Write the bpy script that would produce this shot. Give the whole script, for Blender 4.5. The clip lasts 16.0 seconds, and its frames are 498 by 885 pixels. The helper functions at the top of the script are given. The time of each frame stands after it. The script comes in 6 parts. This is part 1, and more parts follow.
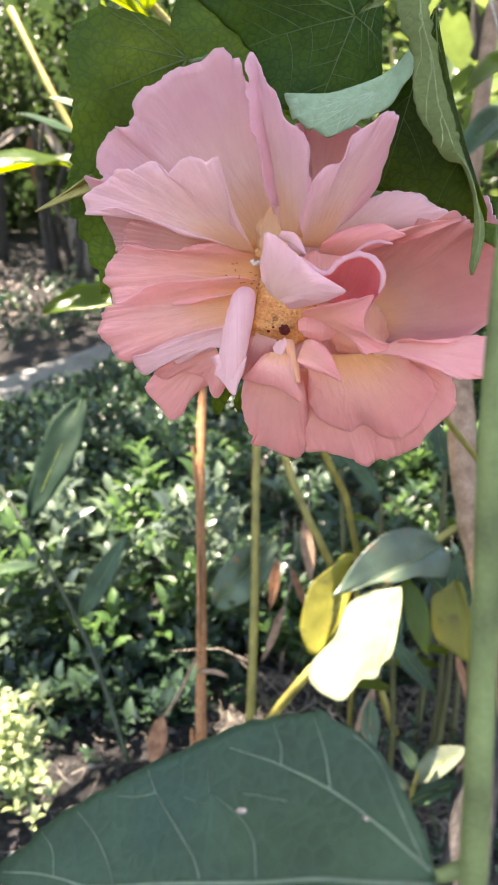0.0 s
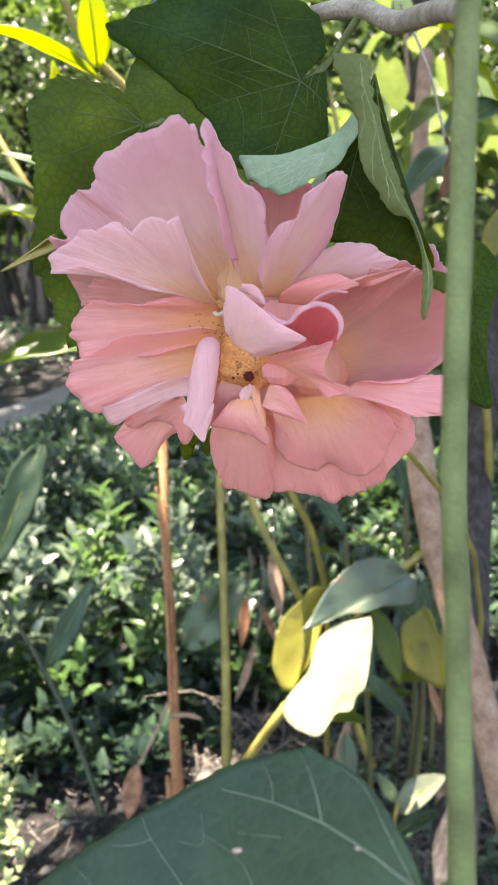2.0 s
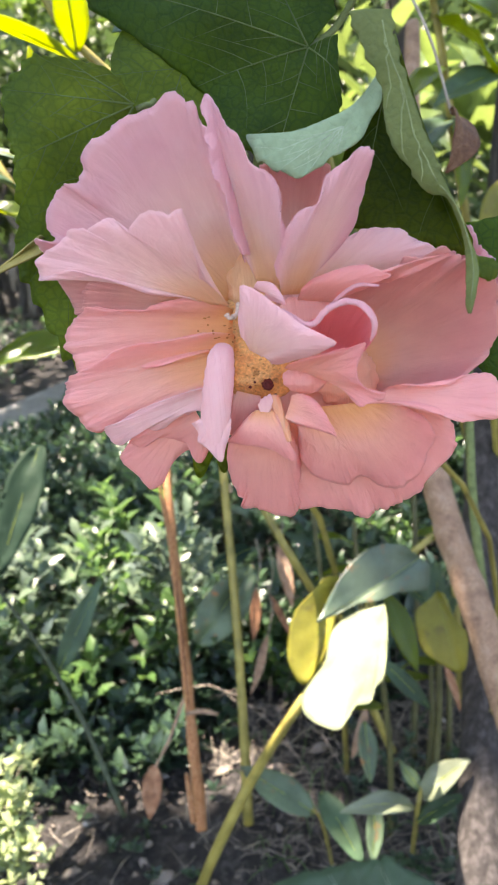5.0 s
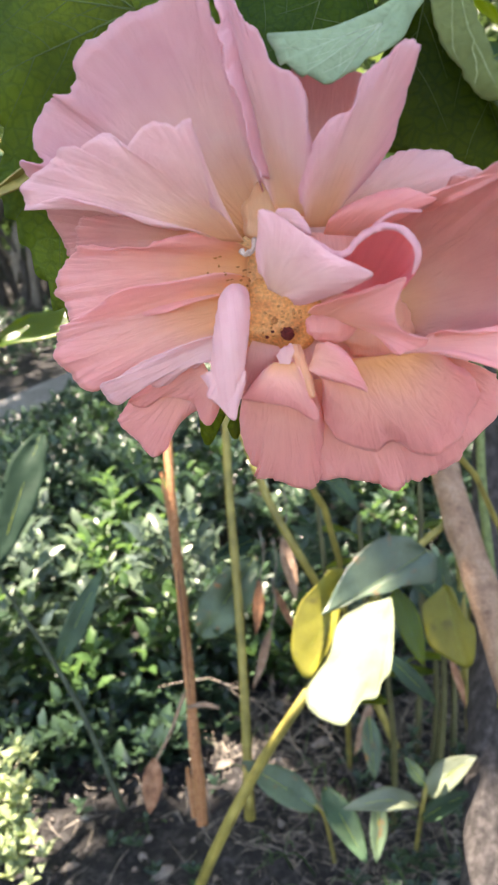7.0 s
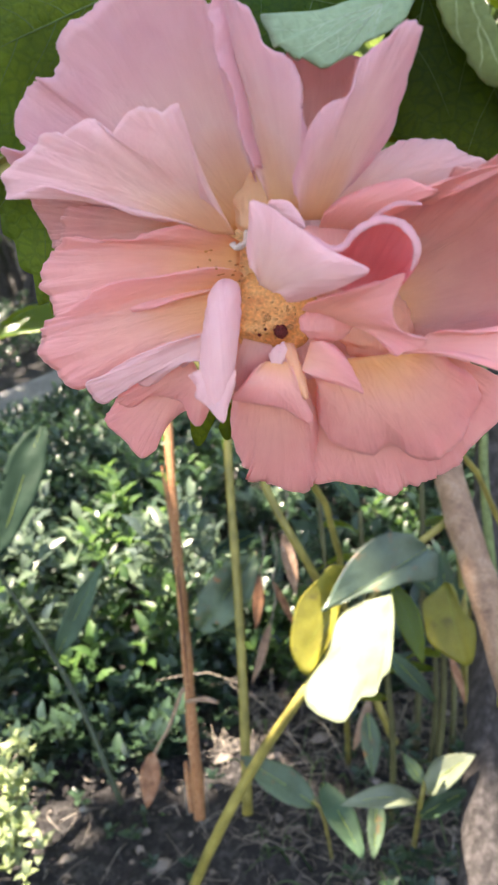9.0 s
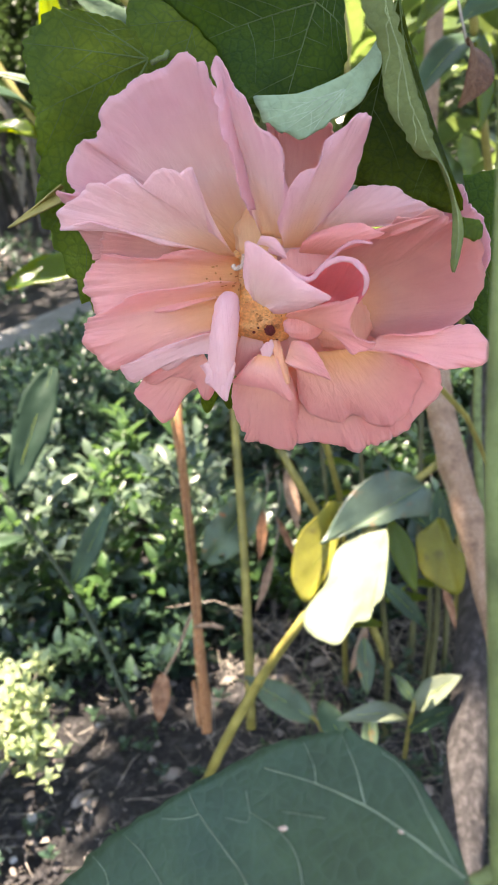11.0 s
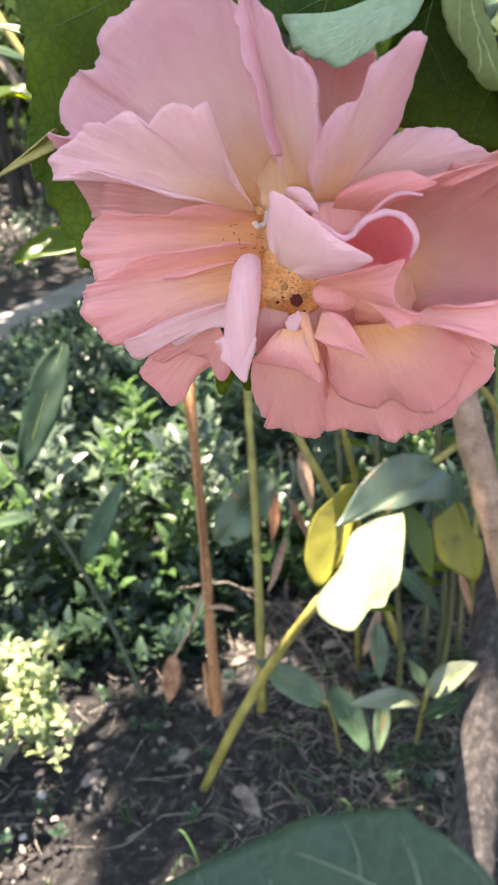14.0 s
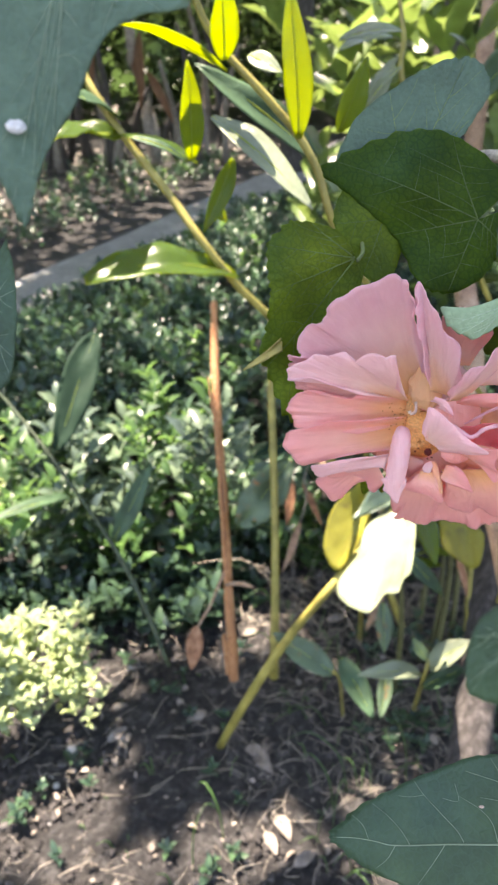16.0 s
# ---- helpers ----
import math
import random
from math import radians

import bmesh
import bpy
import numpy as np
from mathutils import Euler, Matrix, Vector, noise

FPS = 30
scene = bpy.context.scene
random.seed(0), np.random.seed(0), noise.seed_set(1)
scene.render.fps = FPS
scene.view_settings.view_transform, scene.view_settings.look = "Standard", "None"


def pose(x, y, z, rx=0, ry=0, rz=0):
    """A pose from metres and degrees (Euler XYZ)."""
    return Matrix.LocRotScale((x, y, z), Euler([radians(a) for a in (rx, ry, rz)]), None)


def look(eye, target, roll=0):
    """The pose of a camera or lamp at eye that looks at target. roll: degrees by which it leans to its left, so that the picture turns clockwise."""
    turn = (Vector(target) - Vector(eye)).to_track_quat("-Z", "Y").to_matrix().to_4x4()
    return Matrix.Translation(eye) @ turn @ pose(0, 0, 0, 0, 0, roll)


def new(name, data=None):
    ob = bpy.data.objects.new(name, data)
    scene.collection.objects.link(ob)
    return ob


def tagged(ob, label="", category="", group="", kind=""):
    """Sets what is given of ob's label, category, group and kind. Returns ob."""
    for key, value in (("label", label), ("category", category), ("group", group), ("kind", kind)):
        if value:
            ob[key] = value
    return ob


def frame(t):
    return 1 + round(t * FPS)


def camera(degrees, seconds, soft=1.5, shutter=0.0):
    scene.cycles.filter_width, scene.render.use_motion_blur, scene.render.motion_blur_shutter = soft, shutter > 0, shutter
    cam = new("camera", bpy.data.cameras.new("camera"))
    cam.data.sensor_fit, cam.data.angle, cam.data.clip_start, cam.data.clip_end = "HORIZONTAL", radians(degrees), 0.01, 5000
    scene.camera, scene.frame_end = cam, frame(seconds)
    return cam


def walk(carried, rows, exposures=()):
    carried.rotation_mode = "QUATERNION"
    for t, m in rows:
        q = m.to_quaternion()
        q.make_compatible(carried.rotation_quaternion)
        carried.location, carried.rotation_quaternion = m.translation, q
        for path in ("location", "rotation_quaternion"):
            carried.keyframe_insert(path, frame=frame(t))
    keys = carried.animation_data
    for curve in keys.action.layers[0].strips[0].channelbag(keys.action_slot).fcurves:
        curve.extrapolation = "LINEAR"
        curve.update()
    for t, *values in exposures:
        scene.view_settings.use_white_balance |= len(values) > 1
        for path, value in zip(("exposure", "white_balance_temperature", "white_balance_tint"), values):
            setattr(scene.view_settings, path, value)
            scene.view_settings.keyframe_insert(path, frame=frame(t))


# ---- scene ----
from mathutils.bvhtree import BVHTree
cam = camera(38.05, 16.0, soft=1.8)
cam.data.dof.use_dof = True
cam.data.dof.focus_distance, cam.data.dof.aperture_fstop = 0.25, 32.0
EYE, TILT = 1.46, -22.0
ROWS = [
    (0, -0.0000, 0.0000, 0.0000, -0.00, 0.00, 0.00),
    (0.5, -0.0156, -0.0061, -0.0046, -0.65, 0.17, 0.11),
    (1, -0.0129, -0.0055, -0.0039, -1.59, 1.02, 1.63),
    (1.5, -0.0063, -0.0053, -0.0028, -2.42, 1.48, 2.04),
    (2, -0.0030, -0.0076, 0.0027, -3.03, 2.76, 2.81),
    (2.5, -0.0033, 0.0017, 0.0005, -2.84, 1.31, 3.26),
    (3, -0.0056, 0.0088, 0.0063, -3.59, 1.50, 3.66),
    (3.5, -0.0114, 0.0282, 0.0093, -3.65, 1.30, 4.11),
    (4, -0.0147, 0.0401, 0.0150, -4.02, 1.31, 5.02),
    (4.5, -0.0166, 0.0356, 0.0186, -3.60, 1.60, 5.20),
    (5, -0.0080, 0.0197, 0.0141, -2.98, 1.66, 5.78),
    (7.5, -0.0115, 0.0563, 0.0059, -2.81, 1.05, 5.28),
    (8, -0.0097, 0.0592, 0.0072, -2.88, 0.90, 5.19),
    (10.5, -0.0066, 0.0323, 0.0137, -2.06, -1.03, 4.35),
    (11, -0.0059, -0.0037, 0.0192, -2.13, -4.34, 4.70),
    (11.5, 0.0042, -0.0050, 0.0199, -1.07, -5.49, 4.38),
    (12, 0.0015, 0.0197, 0.0138, -0.23, -6.79, 3.49),
    (12.5, -0.0042, 0.0355, 0.0137, -0.32, -7.19, 3.42),
    (13, -0.0000, 0.0332, 0.0149, -0.83, -7.03, 3.74),
    (13.5, -0.0066, 0.0330, 0.0187, -0.83, -6.50, 3.70),
    (14, -0.0074, 0.0297, 0.0196, -1.11, -5.95, 4.21),
    (14.5, -0.0030, 0.0199, 0.0178, -1.41, -5.95, 4.06),
    (15, -0.0027, 0.0043, 0.0207, -1.54, -5.54, 4.38),
    (15.5, -0.0126, -0.0260, 0.0242, -1.78, -5.91, 4.97),
    (15.7, -0.0336, -0.0380, 0.0399, -1.86, -7.54, 4.52),
    (15.8, -0.0489, -0.0548, 0.0541, -1.81, -8.18, 3.66),
    (15.9, -0.0638, -0.0732, 0.0749, -1.73, -8.34, 3.07),
    (16, -0.0808, -0.0936, 0.0980, -1.70, -8.67, 2.51),
]
walk(cam, [(t, pose(0, 0, EYE, TILT, 0, 0) @ pose(x, y, z, 90 + pitch, roll, yaw)) for t, x, y, z, yaw, pitch, roll in ROWS], exposures=[(0.0, 2.82, 7850, 18.5), (16.0, 2.82, 7850, 18.5)])

# ---- light ----
SUN_WAY = Vector((-0.22, 0.20, 0.95)).normalized()      # towards the sun: high, a little ahead and to the left
world = bpy.data.worlds.new("garden_sky")
scene.world = world
world.use_nodes = True
sky = world.node_tree.nodes.new("ShaderNodeTexSky")
sky.sky_type, sky.sun_disc = "NISHITA", False
sky.sun_elevation = math.asin(SUN_WAY.z)
sky.sun_rotation = math.atan2(SUN_WAY.x, SUN_WAY.y)
world.node_tree.links.new(sky.outputs[0], world.node_tree.nodes["Background"].inputs[0])
world.node_tree.nodes["Background"].inputs[1].default_value = 0.108
sun_data = bpy.data.lights.new("sun", "SUN")
sun_data.energy, sun_data.angle, sun_data.color = 5.0, radians(0.6), (1.0, 0.965, 0.90)
sun = new("sun", sun_data)
sun.matrix_world = look(SUN_WAY * 30, (0, 0, 0))


# ---- materials ----
def material(name):
    m = bpy.data.materials.new(name)
    m.use_nodes = True
    m.node_tree.nodes.clear()
    return m, m.node_tree.nodes, m.node_tree.links


def node(nodes, kind, **values):
    n = nodes.new(kind)
    for key, value in values.items():
        n.inputs[key.replace("_", " ")].default_value = value
    return n


def ramp(nodes, links, fac, stops):
    r = nodes.new("ShaderNodeValToRGB")
    while len(r.color_ramp.elements) < len(stops):
        r.color_ramp.elements.new(0.5)
    for e, (p, c) in zip(r.color_ramp.elements, stops):
        e.position, e.color = p, (*c, 1)
    links.new(fac, r.inputs[0])
    return r.outputs[0]


def mix(nodes, links, fac, a, b, kind="MIX"):
    n = nodes.new("ShaderNodeMix")
    n.data_type, n.blend_type = "RGBA", kind
    for slot, value in ((0, fac), (6, a), (7, b)):
        if isinstance(value, (int, float)):
            n.inputs[slot].default_value = value
        elif isinstance(value, tuple):
            n.inputs[slot].default_value = (*value, 1)
        else:
            links.new(value, n.inputs[slot])
    return n.outputs[2]


def leafy(name, colour, glow, through_light=0.35, rough=0.45, size=40.0, spots=None, island=0.25, relief=0.3, veins=0.0, mottle=1.0, gloss=0.5, drift=0.0):
    """A leaf: mottled face, light coming through in the colour glow."""
    m, nodes, links = material(name)
    co = nodes.new("ShaderNodeTexCoord").outputs["Object"]
    big = node(nodes, "ShaderNodeTexNoise", Scale=size, Detail=5.0)
    fine = node(nodes, "ShaderNodeTexNoise", Scale=size * 14, Detail=3.0)
    links.new(co, big.inputs["Vector"]), links.new(co, fine.inputs["Vector"])
    dark = tuple(c * (1 - 0.38 * mottle) for c in colour)
    pale = tuple(min(1, c * (1 + 0.35 * mottle) + 0.01) for c in colour)
    base = ramp(nodes, links, big.outputs[0], [(0.3, dark), (0.52, colour), (0.75, pale)])
    grain = ramp(nodes, links, fine.outputs[0], [(0.3, (0.8, 0.8, 0.8)), (0.7, (1.15, 1.15, 1.15))])
    base = mix(nodes, links, 0.7, base, grain, "MULTIPLY")
    geo = nodes.new("ShaderNodeNewGeometry")
    tone = ramp(nodes, links, geo.outputs["Random Per Island"], [(0.0, (1 - island,) * 3), (1.0, (1 + island, 1 + island * 0.8, 1 - island * 0.4))])
    base = mix(nodes, links, 1.0, base, tone, "MULTIPLY")
    if drift:
        wide = node(nodes, "ShaderNodeTexNoise", Scale=size * 0.55, Detail=2.0)
        links.new(co, wide.inputs["Vector"])
        hues = ramp(nodes, links, wide.outputs[0], [(0.34, (0.62, 0.80, 1.5)), (0.64, (1.5, 1.22, 0.6))])
        base = mix(nodes, links, drift, base, hues, "MULTIPLY")
    if spots:
        speck = node(nodes, "ShaderNodeTexNoise", Scale=size * 2.2, Detail=4.0)
        links.new(co, speck.inputs["Vector"])
        where = ramp(nodes, links, speck.outputs[0], [(0.60, (0, 0, 0)), (0.70, (1, 1, 1))])
        base = mix(nodes, links, where, base, spots)
    bsdf = node(nodes, "ShaderNodeBsdfPrincipled", Roughness=rough)
    bsdf.inputs["Specular IOR Level"].default_value = gloss
    links.new(base, bsdf.inputs["Base Color"])
    trans = nodes.new("ShaderNodeBsdfTranslucent")
    lit = mix(nodes, links, 0.30, glow, base, "MIX")
    links.new(lit, trans.inputs["Color"])
    bump = node(nodes, "ShaderNodeBump", Strength=relief, Distance=0.002)
    links.new(fine.outputs[0], bump.inputs["Height"])
    if veins:
        net = nodes.new("ShaderNodeTexVoronoi")
        net.feature = "DISTANCE_TO_EDGE"
        net.inputs["Scale"].default_value = veins
        links.new(co, net.inputs["Vector"])
        line = ramp(nodes, links, net.outputs[0], [(0.0, (1, 1, 1)), (0.12, (0, 0, 0))])
        base2 = mix(nodes, links, 0.17, base, tuple(min(1, c * 1.6 + 0.012) for c in pale))
        base = mix(nodes, links, line, base, base2)
        links.new(base, bsdf.inputs["Base Color"])
        # light through the blade: mottled, dimmer where the vein net is thick
        dim = ramp(nodes, links, net.outputs[0], [(0.0, (0.62, 0.66, 0.6)), (0.16, (1, 1, 1))])
        lit = mix(nodes, links, 0.8, lit, dim, "MULTIPLY")
        blotch = ramp(nodes, links, big.outputs[0], [(0.32, (0.62, 0.7, 0.7)), (0.68, (1.25, 1.2, 1.1))])
        lit = mix(nodes, links, 0.8, lit, blotch, "MULTIPLY")
        links.new(lit, trans.inputs["Color"])
        puff = ramp(nodes, links, net.outputs[0], [(0.0, (0, 0, 0)), (0.22, (1, 1, 1))])
        quilt = node(nodes, "ShaderNodeBump", Strength=0.22, Distance=0.0006)
        links.new(puff, quilt.inputs["Height"])
        links.new(bump.outputs[0], quilt.inputs["Normal"])
        bump = quilt
        links.new(bump.outputs[0], trans.inputs["Normal"])
    links.new(bump.outputs[0], bsdf.inputs["Normal"])
    both = nodes.new("ShaderNodeMixShader")
    both.inputs[0].default_value = through_light
    links.new(bsdf.outputs[0], both.inputs[1]), links.new(trans.outputs[0], both.inputs[2])
    links.new(both.outputs[0], nodes.new("ShaderNodeOutputMaterial").inputs[0])
    return m


def petal_material(name, rim, flesh, heart):
    """A petal: heart at the base (uv y = 0), flesh, rim; fine veins run from base to rim (uv x across)."""
    m, nodes, links = material(name)
    uv = nodes.new("ShaderNodeUVMap")
    uv.uv_map = "petal"
    sep = nodes.new("ShaderNodeSeparateXYZ")
    links.new(uv.outputs[0], sep.inputs[0])
    stretch = nodes.new("ShaderNodeMapping")
    stretch.inputs["Scale"].default_value = (60, 1.6, 1)
    links.new(uv.outputs[0], stretch.inputs[0])
    streak = node(nodes, "ShaderNodeTexNoise", Scale=1.0, Detail=6.0, Roughness=0.6, Distortion=0.6)
    links.new(stretch.outputs[0], streak.inputs["Vector"])
    co = nodes.new("ShaderNodeTexCoord").outputs["Object"]
    cloud = node(nodes, "ShaderNodeTexNoise", Scale=45.0, Detail=4.0)
    links.new(co, cloud.inputs["Vector"])
    add = nodes.new("ShaderNodeMath")
    add.operation = "MULTIPLY_ADD"
    links.new(cloud.outputs[0], add.inputs[0])
    add.inputs[1].default_value = 0.22
    links.new(sep.outputs[1], add.inputs[2])
    base = ramp(nodes, links, add.outputs[0], [(0.17, heart), (0.38, tuple((a + b) / 2 for a, b in zip(heart, flesh))), (0.58, flesh), (1.08, rim)])
    lines = ramp(nodes, links, streak.outputs[0], [(0.34, (0.90, 0.80, 0.82)), (0.60, (1.03, 1.02, 1.02))])
    base = mix(nodes, links, 0.15, base, lines, "MULTIPLY")
    wide = nodes.new("ShaderNodeMapping")
    wide.inputs["Scale"].default_value = (13, 1.1, 1)
    links.new(uv.outputs[0], wide.inputs[0])
    band = node(nodes, "ShaderNodeTexNoise", Scale=1.0, Detail=3.0, Distortion=0.8)
    links.new(wide.outputs[0], band.inputs["Vector"])
    bands = ramp(nodes, links, band.outputs[0], [(0.35, (0.93, 0.82, 0.86)), (0.62, (1.03, 1.03, 1.02))])
    base = mix(nodes, links, 0.22, base, bands, "MULTIPLY")
    bsdf = node(nodes, "ShaderNodeBsdfPrincipled", Roughness=0.6)
    patch = node(nodes, "ShaderNodeTexNoise", Scale=85.0, Detail=3.0, Distortion=0.7)
    links.new(co, patch.inputs["Vector"])
    patches = ramp(nodes, links, patch.outputs[0], [(0.32, (0.93, 0.84, 0.86)), (0.68, (1.03, 1.06, 1.05))])
    base = mix(nodes, links, 0.5, base, patches, "MULTIPLY")
    bsdf.inputs["Sheen Weight"].default_value = 0.25
    links.new(base, bsdf.inputs["Base Color"])
    bump = node(nodes, "ShaderNodeBump", Strength=0.18, Distance=0.0006)
    links.new(streak.outputs[0], bump.inputs["Height"])
    crease = nodes.new("ShaderNodeMapping")
    crease.inputs["Scale"].default_value = (13, 2.6, 1)
    links.new(uv.outputs[0], crease.inputs[0])
    fold_tex = node(nodes, "ShaderNodeTexNoise", Scale=1.0, Detail=5.0, Roughness=0.55, Distortion=1.4)
    links.new(crease.outputs[0], fold_tex.inputs["Vector"])
    bump2 = node(nodes, "ShaderNodeBump", Strength=0.34, Distance=0.003)
    links.new(fold_tex.outputs[0], bump2.inputs["Height"])
    links.new(bump.outputs[0], bump2.inputs["Normal"])
    links.new(bump2.outputs[0], bsdf.inputs["Normal"])
    trans = nodes.new("ShaderNodeBsdfTranslucent")
    links.new(base, trans.inputs["Color"])
    links.new(bump2.outputs[0], trans.inputs["Normal"])
    both = nodes.new("ShaderNodeMixShader")
    both.inputs[0].default_value = 0.48
    links.new(bsdf.outputs[0], both.inputs[1]), links.new(trans.outputs[0], both.inputs[2])
    links.new(both.outputs[0], nodes.new("ShaderNodeOutputMaterial").inputs[0])
    return m


def rough_solid(name, dark, mid, pale, size=30.0, rough=0.85, relief=0.6, depth=0.004, stretch=(1, 1, 1), island=0.0):
    m, nodes, links = material(name)
    co = nodes.new("ShaderNodeTexCoord").outputs["Object"]
    mp = nodes.new("ShaderNodeMapping")
    mp.inputs["Scale"].default_value = stretch
    links.new(co, mp.inputs[0])
    big = node(nodes, "ShaderNodeTexNoise", Scale=size, Detail=8.0, Roughness=0.65)
    small = node(nodes, "ShaderNodeTexNoise", Scale=size * 9, Detail=4.0)
    links.new(mp.outputs[0], big.inputs["Vector"]), links.new(mp.outputs[0], small.inputs["Vector"])
    base = ramp(nodes, links, big.outputs[0], [(0.3, dark), (0.5, mid), (0.72, pale)])
    grain = ramp(nodes, links, small.outputs[0], [(0.3, (0.65, 0.65, 0.65)), (0.7, (1.25, 1.25, 1.25))])
    base = mix(nodes, links, 0.8, base, grain, "MULTIPLY")
    if island:
        geo = nodes.new("ShaderNodeNewGeometry")
        tone = ramp(nodes, links, geo.outputs["Random Per Island"], [(0.0, (1 - island,) * 3), (1.0, (1 + island,) * 3)])
        base = mix(nodes, links, 1.0, base, tone, "MULTIPLY")
    bsdf = node(nodes, "ShaderNodeBsdfPrincipled", Roughness=rough)
    links.new(base, bsdf.inputs["Base Color"])
    height = nodes.new("ShaderNodeMath")
    height.operation = "ADD"
    links.new(big.outputs[0], height.inputs[0]), links.new(small.outputs[0], height.inputs[1])
    bump = node(nodes, "ShaderNodeBump", Strength=relief, Distance=depth)
    links.new(height.outputs[0], bump.inputs["Height"])
    links.new(bump.outputs[0], bsdf.inputs["Normal"])
    links.new(bsdf.outputs[0], nodes.new("ShaderNodeOutputMaterial").inputs[0])
    return m


PETAL_COOL = petal_material("petal_lilac_pink", (0.88, 0.545, 0.58), (0.89, 0.64, 0.575), (0.88, 0.56, 0.25))
PETAL_PALE = petal_material("petal_pale_pink", (0.95, 0.65, 0.655), (0.95, 0.71, 0.645), (0.92, 0.62, 0.30))
PETAL_WARM = petal_material("petal_salmon_pink", (1.0, 0.525, 0.50), (0.99, 0.585, 0.48), (0.96, 0.58, 0.25))
# darker, duskier petal copy: colours in the shade on the recessed petals
PETAL_SHADED = petal_material("petal_shaded_pink", (0.83, 0.42, 0.39), (0.81, 0.49, 0.405), (0.88, 0.50, 0.21))
PETAL_ROSE = petal_material("petal_rose_pink", (0.90, 0.30, 0.325), (0.90, 0.38, 0.35), (0.88, 0.48, 0.21))
THROAT_PALE = rough_solid("throat_peach", (0.72, 0.36, 0.13), (0.82, 0.47, 0.19), (0.88, 0.55, 0.27), 120.0, 0.6, 0.2, 0.0004)
SPECKLE = rough_solid("orange_brown_speckle", (0.50, 0.21, 0.06), (0.62, 0.29, 0.10), (0.70, 0.37, 0.14), 200.0)
THROAT = rough_solid("throat_orange", (0.62, 0.22, 0.055), (0.79, 0.37, 0.11), (0.87, 0.49, 0.20), 130.0, 0.6, 0.25, 0.0006)
DARK_RED = rough_solid("dark_red_spot", (0.10, 0.012, 0.012), (0.17, 0.02, 0.016), (0.26, 0.05, 0.03), 300.0)
CREAM = rough_solid("cream_stigma", (0.7, 0.5, 0.4), (0.8, 0.62, 0.5), (0.85, 0.7, 0.6), 300.0, 0.6)
LEAF_DARK = leafy("hibiscus_leaf_dark", (0.030, 0.070, 0.010), (0.34, 0.54, 0.02), 0.5, 0.6, 45.0, veins=290.0, island=0.0, gloss=0.14, mottle=0.8, drift=0.8)
LEAF_OLIVE = leafy("hibiscus_leaf_olive", (0.076, 0.124, 0.014), (0.50, 0.64, 0.03), 0.55, 0.62, 45.0, veins=290.0, island=0.0, gloss=0.22, mottle=0.8, drift=0.8)
LEAF_HAZE = leafy("hibiscus_leaf_grey_green", (0.070, 0.125, 0.082), (0.2, 0.34, 0.1), 0.2, 0.6, 45.0, veins=300.0, island=0.0, gloss=0.4, mottle=0.5)
LEAF_DEEP = leafy("hibiscus_leaf_deep_olive", (0.034, 0.058, 0.004), (0.40, 0.50, 0.02), 0.5, 0.62, 45.0, veins=290.0, island=0.0, gloss=0.14, mottle=0.9, drift=0.8)
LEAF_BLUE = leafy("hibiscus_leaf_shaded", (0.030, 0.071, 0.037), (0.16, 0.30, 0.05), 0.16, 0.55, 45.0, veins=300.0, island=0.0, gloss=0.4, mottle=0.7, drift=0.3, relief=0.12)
LEAF_UNDER = leafy("leaf_underside_pale", (0.29, 0.41, 0.25), (0.5, 0.6, 0.3), 0.3, 0.7, 30.0, veins=420.0, island=0.0, mottle=0.2, gloss=0.3, relief=0.12)
LEAF_CURL = leafy("leaf_underside_hairy", (0.165, 0.208, 0.075), (0.45, 0.55, 0.13), 0.35, 0.8, 40.0, veins=260.0, island=0.0, relief=0.2, mottle=0.4, gloss=0.3)
VEIN = leafy("leaf_vein_pale", (0.21, 0.285, 0.19), (0.5, 0.6, 0.3), 0.2, 0.6, 80.0, island=0.0)
VEIN_SOFT = leafy("leaf_vein_soft", (0.25, 0.31, 0.13), (0.5, 0.6, 0.2), 0.2, 0.7, 80.0, island=0.0)
VEIN_PALE = leafy("leaf_vein_whitish", (0.38, 0.48, 0.33), (0.5, 0.6, 0.3), 0.2, 0.6, 80.0, island=0.0)
MIDRIB = leafy("midrib_yellow_green", (0.16, 0.22, 0.06), (0.8, 0.85, 0.08), 0.6, 0.6, 80.0, island=0.0)
VEIN_DIM = leafy("leaf_vein_green", (0.118, 0.178, 0.050), (0.5, 0.6, 0.1), 0.3, 0.6, 80.0, island=0.0, gloss=0.25)
STALK = leafy("green_stalk_downy", (0.16, 0.205, 0.07), (0.3, 0.4, 0.1), 0.08, 0.75, 90.0, island=0.0, relief=0.4)
# yellow brightened for the sun that partly falls on the bent cane
CANE = leafy("green_cane", (0.27, 0.23, 0.055), (0.3, 0.4, 0.1), 0.05, 0.5, 25.0, island=0.0)
CANE_DARK = leafy("dark_green_cane", (0.085, 0.085, 0.030), (0.2, 0.25, 0.08), 0.05, 0.5, 25.0, island=0.0)
# cane copy with its shade put into a nearly black green
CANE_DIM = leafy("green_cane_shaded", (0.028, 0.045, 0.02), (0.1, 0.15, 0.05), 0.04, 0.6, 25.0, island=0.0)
LANCE = leafy("ginger_leaf", (0.055, 0.110, 0.035), (0.80, 0.88, 0.03), 0.62, 0.3, 18.0)
LANCE_BLUE = leafy("ginger_leaf_glossy", (0.044, 0.092, 0.052), (0.2, 0.3, 0.05), 0.2, 0.5, 18.0, gloss=0.35)
